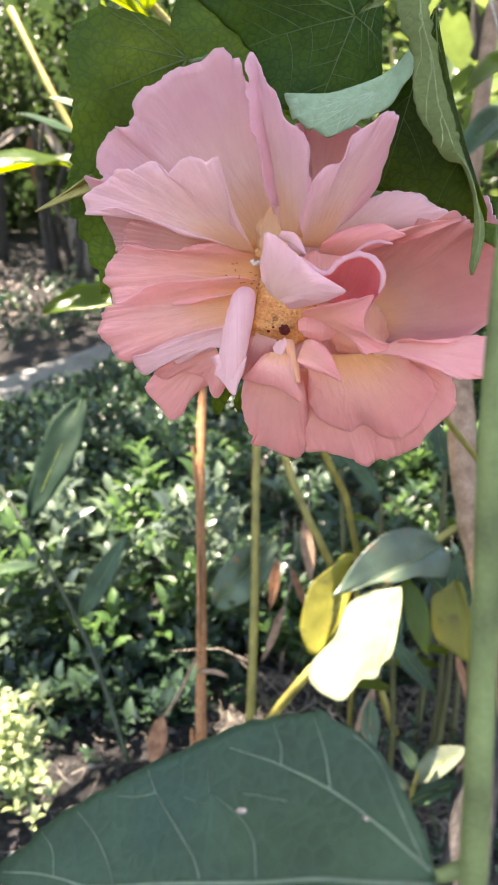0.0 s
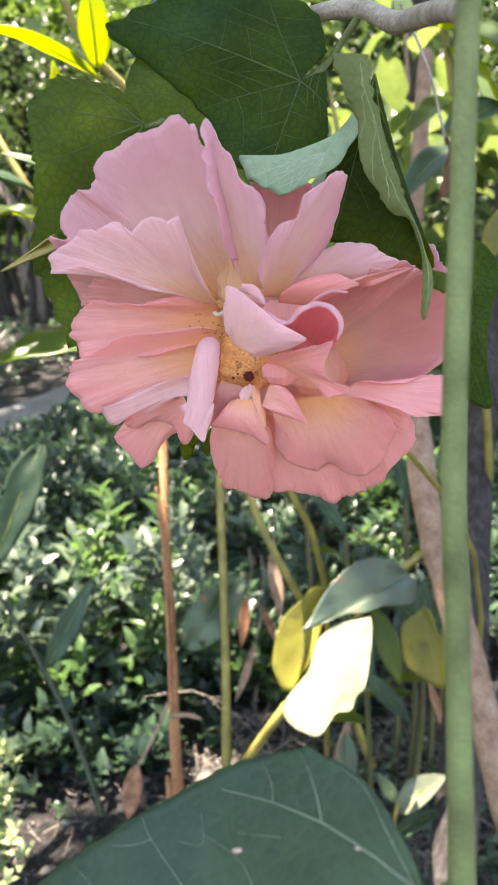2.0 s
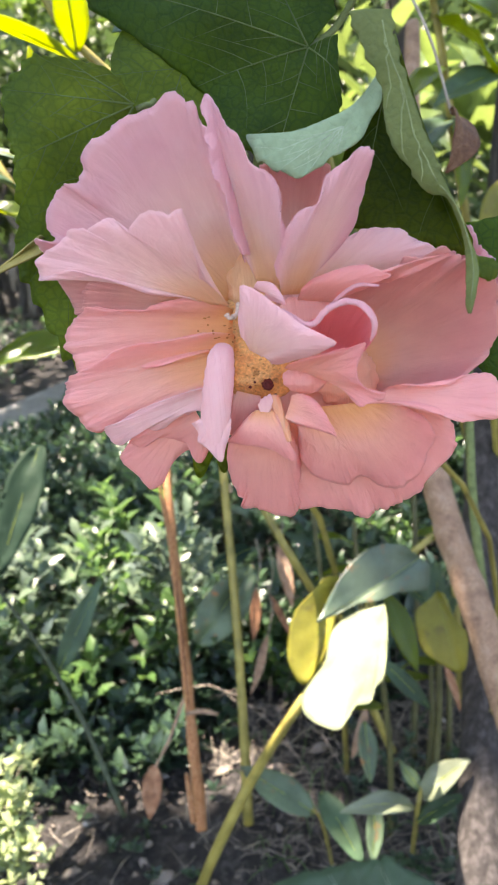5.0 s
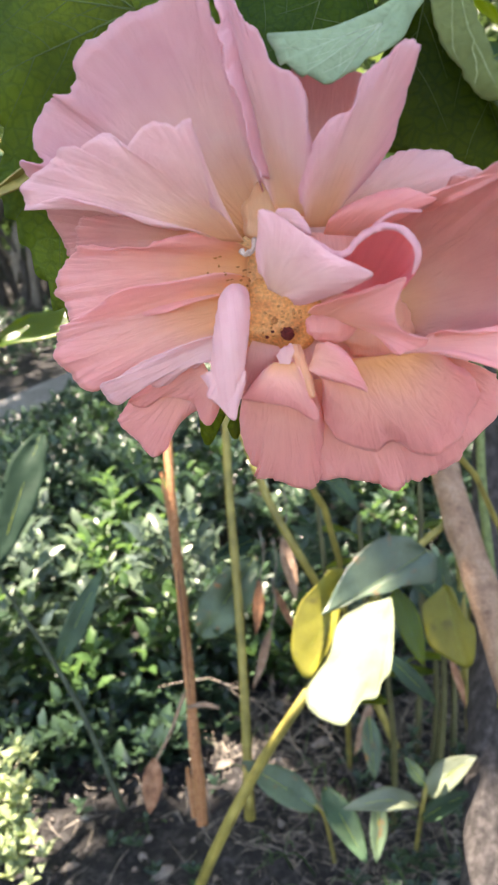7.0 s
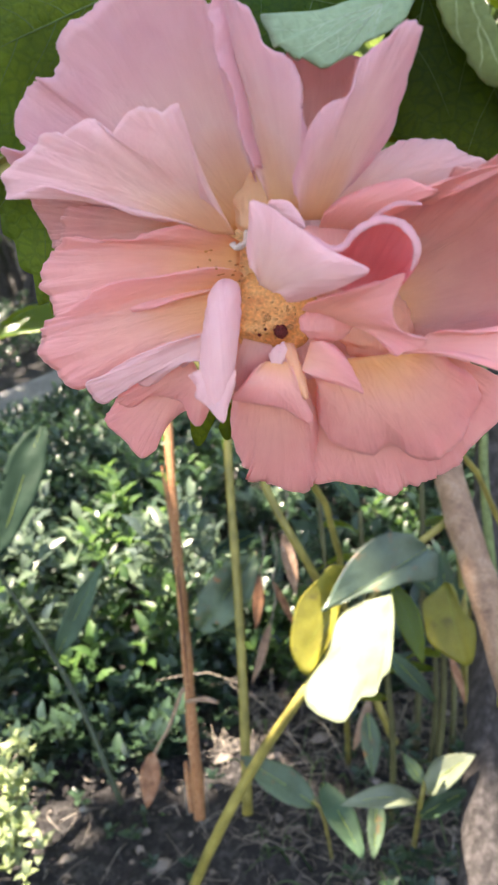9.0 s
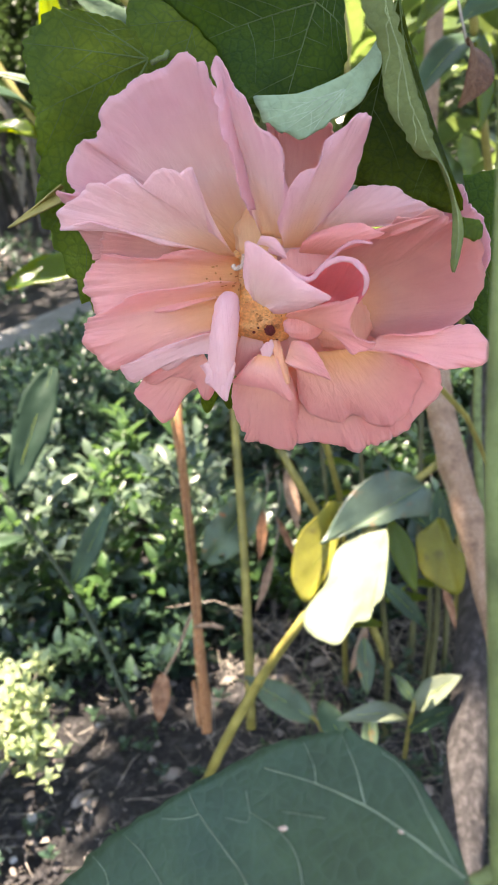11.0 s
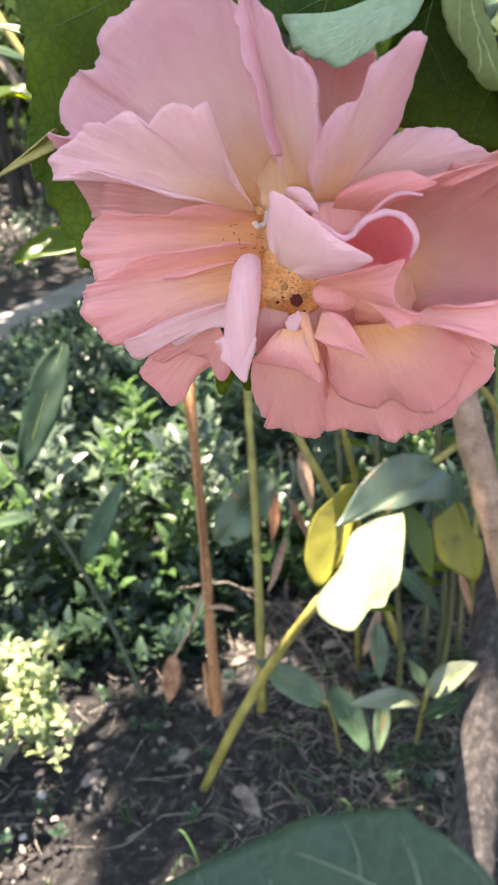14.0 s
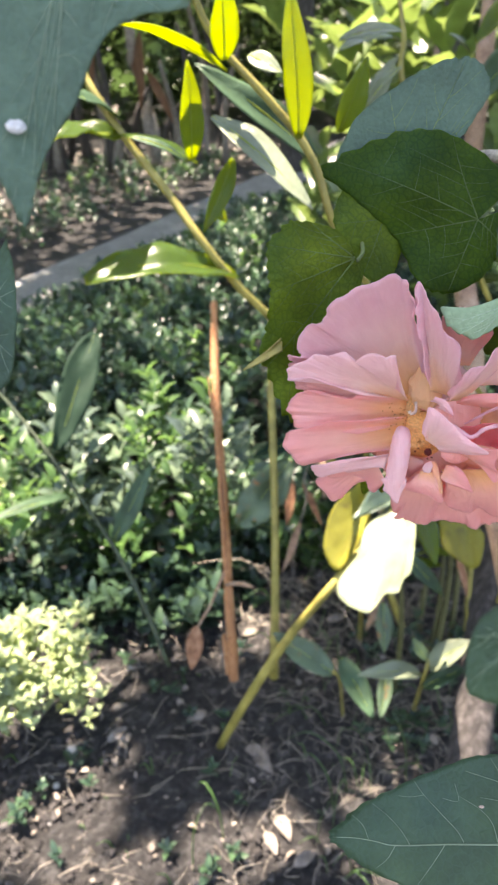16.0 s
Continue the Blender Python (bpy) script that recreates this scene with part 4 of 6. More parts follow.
for line, thick, thin in (
        (((31.8, -100.0), (23.5, -103.0), (15.1, -106.0), (5.1, -110.4), (-9.8, -116.5), (-25.2, -123.2), (-31.4, -124.8), (-37.9, -126.6), (-45.9, -129.6)), 0.42, 0.12),
        (((31.6, -98.6), (28.0, -97.5), (24.2, -96.4), (17.4, -95.1), (7.9, -95.0), (-1.7, -96.1)), 0.3, 0.1),
        (((-20.7, -121.0), (-23.1, -118.8), (-27.5, -116.8), (-31.9, -116.0)), 0.16, 0.06),
        (((-4.2, -113.7), (-5.9, -111.8), (-9.5, -110.0), (-15.2, -107.1), (-17.9, -104.8)), 0.18, 0.06),
        (((5.6, -109.7), (4.5, -105.8), (1.4, -103.9), (-4.5, -103.1)), 0.16, 0.06),
        (((-33.8, -125.3), (-35.6, -122.6), (-39.2, -121.6)), 0.12, 0.05),
        (((17.0, -95.0), (15.8, -90.5), (13.8, -86.8)), 0.15, 0.06),
        (((8.4, -94.9), (8.1, -92.5), (6.3, -90.0)), 0.13, 0.05),
        (((30.9, -98.4), (27.7, -93.5), (24.5, -88.6), (20.7, -86.8)), 0.16, 0.06),
        (((9.8, -99.1), (4.9, -100.2), (1.8, -101.0)), 0.08, 0.05),
        (((-15.2, -107.1), (-19.3, -109.2), (-23.6, -110.6)), 0.09, 0.05),
        (((-5.3, -100.5), (-4.8, -104.4), (-9.4, -105.6)), 0.08, 0.05),
        (((31.2, -101.4), (27.1, -105.4), (22.9, -109.4), (14.7, -116.8)), 0.3, 0.1),
        (((-9.8, -116.5), (-13.5, -121.9), (-18.9, -129.5)), 0.16, 0.06),
        (((-25.2, -123.2), (-28.0, -127.5), (-31.5, -131.1)), 0.14, 0.05)):
    run = []
    for q in curve_through([Vector((*p, 0)) for p in line], 24):
        hit = big_skin.ray_cast(mm(q.x, q.y, 190), -BACK, 0.2)[0]
        if hit is not None:
            run.append(hit + BACK * 0.0003)
    part("vein", tube(bmesh.new(), run, [thick * 0.001 + (thin - thick) * 0.001 * k / (len(run) - 1) for k in range(len(run))], 40, 6, 0.15), VEIN, big_leaf, "pale raised vein")
for x, y, r in ((2.2, -103.2, 1.0), (22.9, -96.4, 0.7)):
    hit = big_skin.ray_cast(mm(x, y, 190), -BACK, 0.2)[0]
    spot = bmesh.new()
    bmesh.ops.create_icosphere(spot, subdivisions=3, radius=1)
    for v in spot.verts:
        v.co = hit + Vector((v.co.x * r, v.co.y * r * 0.5, v.co.z * r * 0.5)) * 0.001 * (1 + 0.4 * noise.noise(v.co * 3))
    part("blemish", spot, CREAM, plant, "small pale scar on a leaf")
# leaves close to the lens at the end of the walk
hibiscus_leaf((-122, 129, 190), [(108, 25, 0), (119, 26, 0), (153, 20, 2), (176, 32, 3), (185, 44, 4), (187, 56, 5), (193, 49, 5), (205, 43, 5), (233, 41, 5), (272, 28, 2)], LEAF_HAZE, 0.5, 0.4, (0.15, 0.4, 0.62), 0.03, 20, VEIN, 0.00025, "grey-green leaf hanging at the top")
part("dropping", bowl((-130, 92, 196), 1.9, 1.2, 0.7, 0.3), DROPPING, plant, "white bird dropping on a leaf")
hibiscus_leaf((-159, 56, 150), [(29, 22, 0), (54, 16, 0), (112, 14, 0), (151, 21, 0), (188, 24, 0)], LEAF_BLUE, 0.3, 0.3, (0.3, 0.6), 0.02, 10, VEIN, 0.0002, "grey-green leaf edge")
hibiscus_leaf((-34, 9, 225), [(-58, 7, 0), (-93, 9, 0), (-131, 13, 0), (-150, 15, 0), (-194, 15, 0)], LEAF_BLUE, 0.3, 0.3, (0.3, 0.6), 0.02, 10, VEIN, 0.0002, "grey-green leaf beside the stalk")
hibiscus_leaf((-17, 124, -20), [(-82, 37, -10), (-35, 41, -6), (2, 51, -2), (22, 63, 0), (37, 59, 0), (46, 34, 0), (88, 8, 0)], LEAF_HAZE, 0.5, 0.5, (0.25, 0.5, 0.75), 0.03, 14, VEIN_DIM, 0.0003, "grey-green leaf above the dark one")
# the stalk, the branch that carries the flower, leaf stems
stalk_top = [mm(*p) for p in ((36, 69, 132), (35, 48, 132), (35, 10, 132), (35, -28, 132), (37, -65, 132), (38, -96, 134))]
stalk_way = stalk_top[5] - stalk_top[4]
stalk_line = stalk_top + [stalk_top[5] + stalk_way, stalk_top[5] + stalk_way * 2, (stalk_top[5] + stalk_way * 3).lerp(Vector((0.13, 0.12, 0.9)), 0.3), Vector((0.13, 0.12, 0.6)), Vector((0.13, 0.12, -0.03))]
part("stalk", tube(bmesh.new(), stalk_line, [0.0021, 0.0021, 0.0021, 0.0021, 0.0021, 0.0022, 0.0022, 0.0023, 0.0026, 0.005, 0.008], 110, 14, 0.03), STALK, plant, "downy grey-green upright stalk")
part("branch", tube(bmesh.new(), [mm(*p) for p in ((41, 62, 110), (47, 94, 60), (44, 119, 15), (35, 133, 0), (19, 137, -10), (7, 137, -24))], [0.0026, 0.0030, 0.0036, 0.0034, 0.0030, 0.0026], 30, 10, 0.15), TWIG, plant, "grey-brown branch behind the leaves")
part("flower_stem", tube(bmesh.new(), [mm(*(7, 137, -24)), mm(-5, 60, -42), mm(-5, 25, -44), mm(-5, 8, -34)], [0.0024, 0.002, 0.002, 0.003], 20, 10, 0.05), STALK, plant)
part("leaf_stem", tube(bmesh.new(), [mm(*(-40, 87, 0)), mm(*(-37, 91, -6)), mm(*(-33, 98, -26)), mm(-5, 60, -42)], [0.0009, 0.0009, 0.0010, 0.0012], 16, 8, 0.1), STALK, plant)
part("leaf_stem", tube(bmesh.new(), [mm(*(15, 109, -5)), mm(*(19, 113, -8)), mm(*(25, 120, -10)), mm(*(35, 133, 0))], [0.0012, 0.0012, 0.0012, 0.0014], 16, 8, 0.1), STALK, plant)
part("leaf_stem", tube(bmesh.new(), [mm(*big_base), mm(*big_base).lerp(mm(38, -98, 133), 0.5), mm(38, -98, 133)], [0.0010, 0.0013, 0.0016], 10, 8, 0.1), STALK, plant)


# ---- ground ----
def build_ground():
    bm = bmesh.new()
    xs = np.r_[np.linspace(-60, -3, 12), np.linspace(-2.6, 2.4, 110), np.linspace(3, 60, 12)]
    ys = np.r_[np.linspace(-40, -1, 10), np.linspace(-0.6, 3.4, 110), np.linspace(3.8, 12, 30), np.linspace(15, 90, 10)]
    rows = []
    for y in ys:
        rows.append([bm.verts.new((x, y, 0.030 * noise.noise(Vector((x * 1.3, y * 1.3, 0))) + 0.016 * noise.noise(Vector((x * 7, y * 7, 3))) + 0.007 * noise.noise(Vector((x * 23, y * 23, 6))))) for x in xs])
    for a, b in zip(rows, rows[1:]):
        for k in range(len(xs) - 1):
            bm.faces.new((a[k], a[k + 1], b[k + 1], b[k]))
    return tagged(link_mesh("ground", bm, SOIL), "dark crumbly garden soil with bits of litter", "ground", kind="structure")


build_ground()


def path_line(u):
    return -3.84 + 6.2 * u, -0.03 + 11.45 * u


def off_path(x, y):
    """How far a place lies beyond the path's middle line (negative: on the near side)."""
    return -0.88 * (x + 1.6) + 0.475 * (y - 5.56) + 0.36


def path_slab():
    bm = bmesh.new()
    rows = []
    n = 40
    for i in range(n + 1):
        u = i / n
        x, y = path_line(u)
        side = Vector((-0.88, 0.475, 0)) * 0.28
        wob = 0.05 * noise.noise(Vector((u * 9, 0, 0)))
        ring = [Vector((x, y, 0)) + side * a + Vector((0, wob, z)) for a, z in ((-1, -0.06), (-1, 0.045), (-0.96, 0.06), (0.96, 0.06), (1, 0.045), (1, -0.06))]
        rows.append([bm.verts.new(p) for p in ring])
    for a, b in zip(rows, rows[1:]):
        for k in range(6):
            bm.faces.new((a[k], b[k], b[(k + 1) % 6], a[(k + 1) % 6]))
    bm.faces.new(rows[0]), bm.faces.new(rows[-1][::-1])
    return tagged(link_mesh("path", bm, CONCRETE, False), "narrow grey concrete garden path", "path", kind="structure")


path_slab()


# ---- many small leaves in one mesh ----
def leaf_cloud(name, mat, places, ways, normals, lengths, widths, fold=0.25):
    """A mesh of small pointed leaves, each with a folded middle: six corners, four triangles."""
    P, W, N = np.asarray(places), np.asarray(ways), np.asarray(normals)
    W = W / np.linalg.norm(W, axis=1, keepdims=True)
    S = np.cross(W, N)
    S = S / np.maximum(np.linalg.norm(S, axis=1, keepdims=True), 1e-9)
    U = np.cross(S, W)
    Lg, Wd = np.asarray(lengths)[:, None], np.asarray(widths)[:, None]
    mid1 = P + W * Lg * 0.30 + U * Lg * 0.05
    mid2 = P + W * Lg * 0.66 + U * Lg * 0.04
    up = U * Wd * fold
    pts = [P, mid1, mid2, P + W * Lg - U * Lg * 0.06, mid1 + S * Wd * 0.46 + up, mid2 + S * Wd * 0.40 + up, mid1 - S * Wd * 0.46 + up, mid2 - S * Wd * 0.40 + up]
    verts = np.stack(pts, 1).reshape(-1, 3)
    shape = np.array([(0, 4, 1), (1, 4, 5), (1, 5, 2), (2, 5, 3), (0, 1, 6), (1, 7, 6), (1, 2, 7), (2, 3, 7)])
    faces = (shape[None] + (np.arange(len(P)) * 8)[:, None, None]).reshape(-1, 3)
    mesh = bpy.data.meshes.new(name)
    mesh.from_pydata(verts.tolist(), [], faces.tolist())
    mesh.materials.append(mat)
    mesh.polygons.foreach_set("use_smooth", [True] * len(mesh.polygons))
    return mesh


RNG = np.random.default_rng(7)


def sprigs(centres, ups, leaves, length, width, spread=0.8, height=0.08):
    """Places, ways, normals and sizes of leaves that stand round short upright shoots."""
    out = [[], [], [], [], []]
    for c, u in zip(centres, ups):
        turn = RNG.uniform(0, 6.28)
        for k in range(leaves):
            a = turn + k * 2.4
            h = height * (k / leaves) ** 0.7
            way = np.array([math.cos(a), math.sin(a), 0.15 + 0.75 * k / leaves + RNG.uniform(-0.25, 0.25)]) * spread + u * 0.3
            out[0].append(c + u * h)
            out[1].append(way)
            out[2].append(np.array([0, 0, 1]) + RNG.normal(0, 0.25, 3))
            s = RNG.uniform(0.6, 1.15) * (1 - 0.35 * k / leaves)
            out[3].append(length * s), out[4].append(width * s)
    return out


def ground_cover():
    """Low leafy shoots in three tones that mix, with hummocks and hollows."""
    kinds = {"dark": ([], []), "green": ([], []), "pale": ([], [])}

    def sow(x, y, z):
        tone = noise.noise(Vector((x * 2.3, y * 2.3, 8.0))) + RNG.normal(0, 0.22)
        spots, ups = kinds["green" if tone > 0.45 else "pale" if tone < -0.72 else "dark"]
        spots.append(np.array([x, y, z]))
        ups.append(np.array([RNG.normal(0, 0.35), RNG.normal(0, 0.35) - 0.1, 1.0]))
    count = 0
    while count < 3900:
        y = 1.50 + 5.3 * RNG.random() ** 1.6
        x = RNG.uniform(-0.55 * y - 0.5, 0.55 * y + 0.7)
        edge = 1.58 + 0.06 * math.sin(x * 3.1 + 1) + 0.05 * math.sin(x * 8.3 + 1) + (0.2 if x > -0.1 else 0.12)
        if y < edge or off_path(x, y) > -0.62 or (y < edge + 0.45 and RNG.random() < 0.5):
            continue
        rise = min(1.0, 0.15 + (y - edge) / 0.85, 0.1 - (off_path(x, y) + 0.62) * 0.8)
        hump = 0.16 + 0.10 * noise.noise(Vector((x * 1.4, y * 1.4, 4))) + 0.11 * noise.noise(Vector((x * 5.5, y * 5.5, 1)))
        sow(x, y, max(0.02, rise * (hump + RNG.uniform(0.0, 0.12))))
        count += 1
    for _ in range(330):
        x = RNG.uniform(-1.2, 0.45)
        edge = 1.56 + 0.05 * math.sin(x * 3.1 + 1) + 0.05 * math.sin(x * 8.3 + 1) + (0.14 if x > -0.1 else 0)
        sow(x, edge + abs(RNG.normal(0, 0.13)), RNG.uniform(-0.08, 0.02))
    count = 0
    while count < 260:
        x, y = RNG.uniform(-3.2, 1.2), RNG.uniform(4.6, 9.5)
        if 0.36 < off_path(x, y) < 2.4:
            sow(x, y, RNG.uniform(0.0, 0.06))
            count += 1
    # clumps; the "pale" ones imitate leaves whitened by sun
    for cx, cy, r, h, tone in ((-0.58, 2.00, 0.10, 0.38, "pale"), (-0.46, 1.90, 0.09, 0.37, "pale"), (-0.17, 1.80, 0.08, 0.37, "pale"), (-0.07, 1.82, 0.07, 0.38, "pale"), (-0.36, 2.10, 0.10, 0.36, "green"), (-0.29, 1.85, 0.09, 0.38, "green"), (-0.60, 1.74, 0.09, 0.26, "green"), (-0.75, 2.55, 0.14, 0.38, "dark"), (-0.75, 1.75, 0.12, 0.34, "green"), (-0.50, 1.80, 0.08, 0.22, "pale"), (-0.36, 1.80, 0.08, 0.24, "pale"), (-0.68, 1.90, 0.10, 0.30, "pale"), (-0.24, 1.76, 0.07, 0.20, "green"), (-0.62, 1.70, 0.07, 0.16, "pale"), (-0.44, 1.72, 0.06, 0.15, "green"), (0.20, 2.0, 0.14, 0.30, "dark")):
        for _ in range(7):
            kinds[tone][0].append(np.array([RNG.normal(cx, r * 0.6), RNG.normal(cy, r * 0.6), h + RNG.normal(0, 0.05)]))
            kinds[tone][1].append(np.array([RNG.normal(0, 0.4), RNG.normal(0, 0.4), 1.0]))
    for tone, mat, label in (("dark", COVER, "dense low ground cover of small glossy green leaves"), ("green", COVER_GREEN, "fresh green shoots among the ground cover"), ("pale", COVER_SUNLIT, "leafy shoots among the ground cover, paled to look sunlit")):
        mesh = leaf_cloud("ground_cover", mat, *sprigs(*kinds[tone], 8, 0.092, 0.043, height=0.15))
        tagged(new("ground_cover", mesh), label, "ground cover", kind="stuff")


ground_cover()


# ---- ginger-like canes and their long leaves ----
def lance(bm, base, tip, width, sag=0.1, face=(0, -0.4, 1), seed=0, n=14, blunt=False):
    """A long pointed leaf with a folded midrib from base to tip."""
    a, b = Vector(base), Vector(tip)
    way = b - a
    side = way.cross(Vector(face)).normalized()
    up = side.cross(way).normalized()
    grid = []
    for i in range(n + 1):
        u = i / n
        w = width * (math.sin(math.pi * min(1, u * 0.96 + 0.03)) ** 0.75) * (1.12 - 0.45 * u)
        if blunt:
            w = width * math.sin(math.pi * min(0.98, 0.035 + 0.935 * u)) ** 0.62 * (0.78 + 0.36 * u) * (1 + 0.07 * noise.noise(Vector((u * 6, seed, 5))))
        c = a + way * u + up * (sag * way.length * 4 * u * (1 - u)) + side * (0.02 * way.length * noise.noise(Vector((u * 2, seed, 0))))
        row = []
        for k in range(-4, 5):
            q = k / 4
            wave = (0.16 if blunt else 0.06) * width * noise.noise(Vector((u * 5, q * 1.3, seed)))
            row.append(c + side * (w * 0.5 * q) + up * (abs(q) * w * 0.13 + wave))
        grid.append(row)
    return sheet(bm, grid, 0.0006)


def midrib(bm, base, tip, sag, face=(0, -0.4, 1), r=0.0009):
    a, b = Vector(base), Vector(tip)
    way = b - a
    up = way.cross(Vector(face)).cross(way).normalized()
    return tube(bm, [a + way * u + up * (sag * way.length * 4 * u * (1 - u) + 0.0004) for u in (0, 0.33, 0.66, 0.97)], [r, r * 0.8, r * 0.6, r * 0.25], 12, 5)


def ginger(label, cane, radii, leaves, cane_mat=None, group="ginger canes"):
    """A cane with its leaves: (base, tip, width, sag, face, material)."""
    t = thing("ginger_plant", Vector(cane[0]), label, "plant", group)
    part("cane", tube(bmesh.new(), cane, radii, 28, 10, 0.05), cane_mat or CANE, t)
    for k, (base, tip, width, sag, face, mat) in enumerate(leaves):
        lf = part("leaf", lance(bmesh.new(), base, tip, width, sag, face, k + len(leaves), blunt=width > 0.07), mat, t)
        part("midrib", midrib(bmesh.new(), base, tip, sag, face), MIDRIB, lf)
    return t


RNG_LEAF = random.Random(3)
UPF, CAMF = (0, -0.25, 1), (0.1, -1, 0.5)
# the bent cane with the sunlit leaf and the leaves round it
bent = ginger("bent green cane with broad drooping sunlit leaves", [(-0.153, 1.123, 0), (-0.069, 1.076, 0.246), (0.022, 1.078, 0.424), (0.114, 1.061, 0.588), (0.228, 1.183, 0.629), (0.348, 1.315, 0.669), (0.454, 1.364, 0.722)], [0.010, 0.0105, 0.0095, 0.0085, 0.008, 0.008, 0.008], [
    ((0.292, 1.16, 0.717), (0.33, 1.093, 0.592), 0.05, 0.05, CAMF, LANCE),
    ((0.295, 1.218, 0.527), (0.382, 1.167, 0.433), 0.04, 0.05, CAMF, LANCE_BLUE),
])


def broad_leaf(base, rim, mat, ruffle, label, rib=MIDRIB):
    """A broad drooping leaf of the bent cane, with a raised midrib."""
    b = Vector(base)
    grid = fan(b, [Vector(r) - b for r in rim], 6.0, ruffle, next(SEEDS), across=120, along=20, start=0.01, calm_face=1.0, frill=1.0)
    lf = part("leaf", sheet(bmesh.new(), grid, 0.0008), mat, bent, label)
    part("midrib", vein_on(grid, 0.48, 0.0008, BACK * 0.0003, 0), rib, lf)


broad_leaf((233, -290, -1054), [(173, -305, -1055), (136, -333, -1030), (119, -373, -990), (93, -392, -952), (77, -407, -924), (76, -422, -898), (93, -434, -882), (122, -434, -852), (138, -415, -847), (151, -398, -852), (170, -389, -840), (180, -372, -855), (196, -364, -875), (212, -334, -929), (227, -312, -998)], LANCE_SUN, 0.35, "broad leaf coloured pale for full sun, with a wavy edge", LANCE_SUN)
broad_leaf((318, -223, -1143), [(282, -195, -1119), (237, -190, -1102), (194, -208, -1084), (161, -236, -1060), (140, -265, -1047), (121, -299, -1037), (111, -315, -1031), (141, -307, -1042), (182, -290, -1050), (224, -287, -1063), (258, -278, -1084), (295, -279, -1109), (329, -277, -1133), (335, -235, -1139)], LANCE_GLARE, 0.6, "shaded blue-green leaf lightened for glare, with a rusty patch")
broad_leaf((174, -258, -1101), [(153, -247, -1095), (131, -247, -1083), (108, -272, -1080), (78, -304, -1078), (64, -345, -1071), (61, -386, -1065), (75, -421, -1058), (91, -430, -1052), (109, -402, -1043), (128, -367, -1042), (135, -339, -1054), (131, -316, -1066), (147, -283, -1087)], LANCE_YELLOW, 0.5, "leaf coloured yellow for light from behind")
broad_leaf((343, -282, -1125), [(319, -302, -1120), (301, -320, -1114), (304, -359, -1108), (314, -391, -1100), (349, -412, -1089), (375, -426, -1097), (387, -406, -1090), (389, -352, -1092), (372, -337, -1106), (361, -299, -1112), (354, -284, -1116)], LANCE_YELLOW, 0.5, "yellow leaf with brown flecks")
# upright green cane with a leaf behind
ginger("upright green cane beside the dry stem", [(-0.005, 1.206, 0.152), (0.008, 1.299, 0.413), (0.014, 1.383, 0.614), (0.016, 1.47, 0.821), (0.024, 1.531, 0.98)], [0.012, 0.010, 0.0095, 0.009, 0.009], [
    ((0.059, 1.462, 0.637), (-0.075, 1.356, 0.518), 0.10, 0.06, CAMF, LANCE_SPOT),
    ((0.014, 1.414, 0.46), (-0.048, 1.345, 0.54), 0.03, 0.05, CAMF, LANCE_BLUE),
])
ginger("slanting green cane behind the flower", [(0.364, 1.394, 0.115), (0.254, 1.447, 0.423), (0.169, 1.41, 0.628), (0.102, 1.461, 0.764), (0.052, 1.545, 0.922)], [0.010, 0.010, 0.009, 0.009, 0.009], [
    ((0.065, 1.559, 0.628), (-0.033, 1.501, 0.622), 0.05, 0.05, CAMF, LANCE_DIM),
])
for low, high, r in (
        ((0.317, 1.248, 0.116), (0.325, 1.333, 0.403), 0.008), ((0.446, 1.341, 0.081), (0.492, 1.45, 0.416), 0.009), ((0.508, 1.403, 0.072), (0.531, 1.527, 0.393), 0.008),
        ((0.437, 1.358, -0.015), (0.482, 1.479, 0.344), 0.008), ((0.315, 1.509, 0.009), (0.349, 1.704, 0.593), 0.008), ((0.444, 1.481, -0.04), (0.52, 1.745, 0.675), 0.009),
        ((0.249, 1.587, -0.059), (0.258, 1.842, 0.636), 0.008), ((0.566, 1.422, 0.067), (0.567, 1.684, 0.775), 0.010)):
    a, b = Vector(low), Vector(high)
    a.z = -0.01
    ginger("thin green cane among ginger stems", [a, a.lerp(b, 0.5) + Vector((0.01, 0, 0)), b], [r, r * 0.9, r * 0.8], [
        (a.lerp(b, 0.8), a.lerp(b, 0.8) + Vector((RNG_LEAF.uniform(-0.2, 0.2), 0.12, -0.10)), 0.045, 0.08, UPF, LANCE),
        (b, b + Vector((RNG_LEAF.uniform(-0.2, 0.2), 0.15, 0.10)), 0.05, 0.08, UPF, LANCE_BLUE)], CANE if r == 0.010 else CANE_DARK)

# drooping rusty leaf and the young plant on the ground
ginger("low ginger shoot with a rust-spotted leaf", [(0.173, 1.196, 0), (0.141, 1.096, 0.249), (0.123, 1.097, 0.292)], [0.004, 0.0035, 0.003], [
    ((0.125, 1.092, 0.284), (-0.011, 1.157, 0.358), 0.070, 0.03, (0, -0.5, 1), LANCE_SPOT),
    ((0.145, 1.124, 0.302), (0.202, 1.006, 0.231), 0.060, 0.05, (0, -0.6, 1), LANCE_BLUE),
    ((0.246, 1.093, 0.29), (0.222, 1.019, 0.213), 0.040, 0.03, CAMF, LANCE_SPOT),
    ((0.254, 1.203, 0.391), (0.246, 1.125, 0.306), 0.045, 0.03, CAMF, LANCE_SPOT),
])
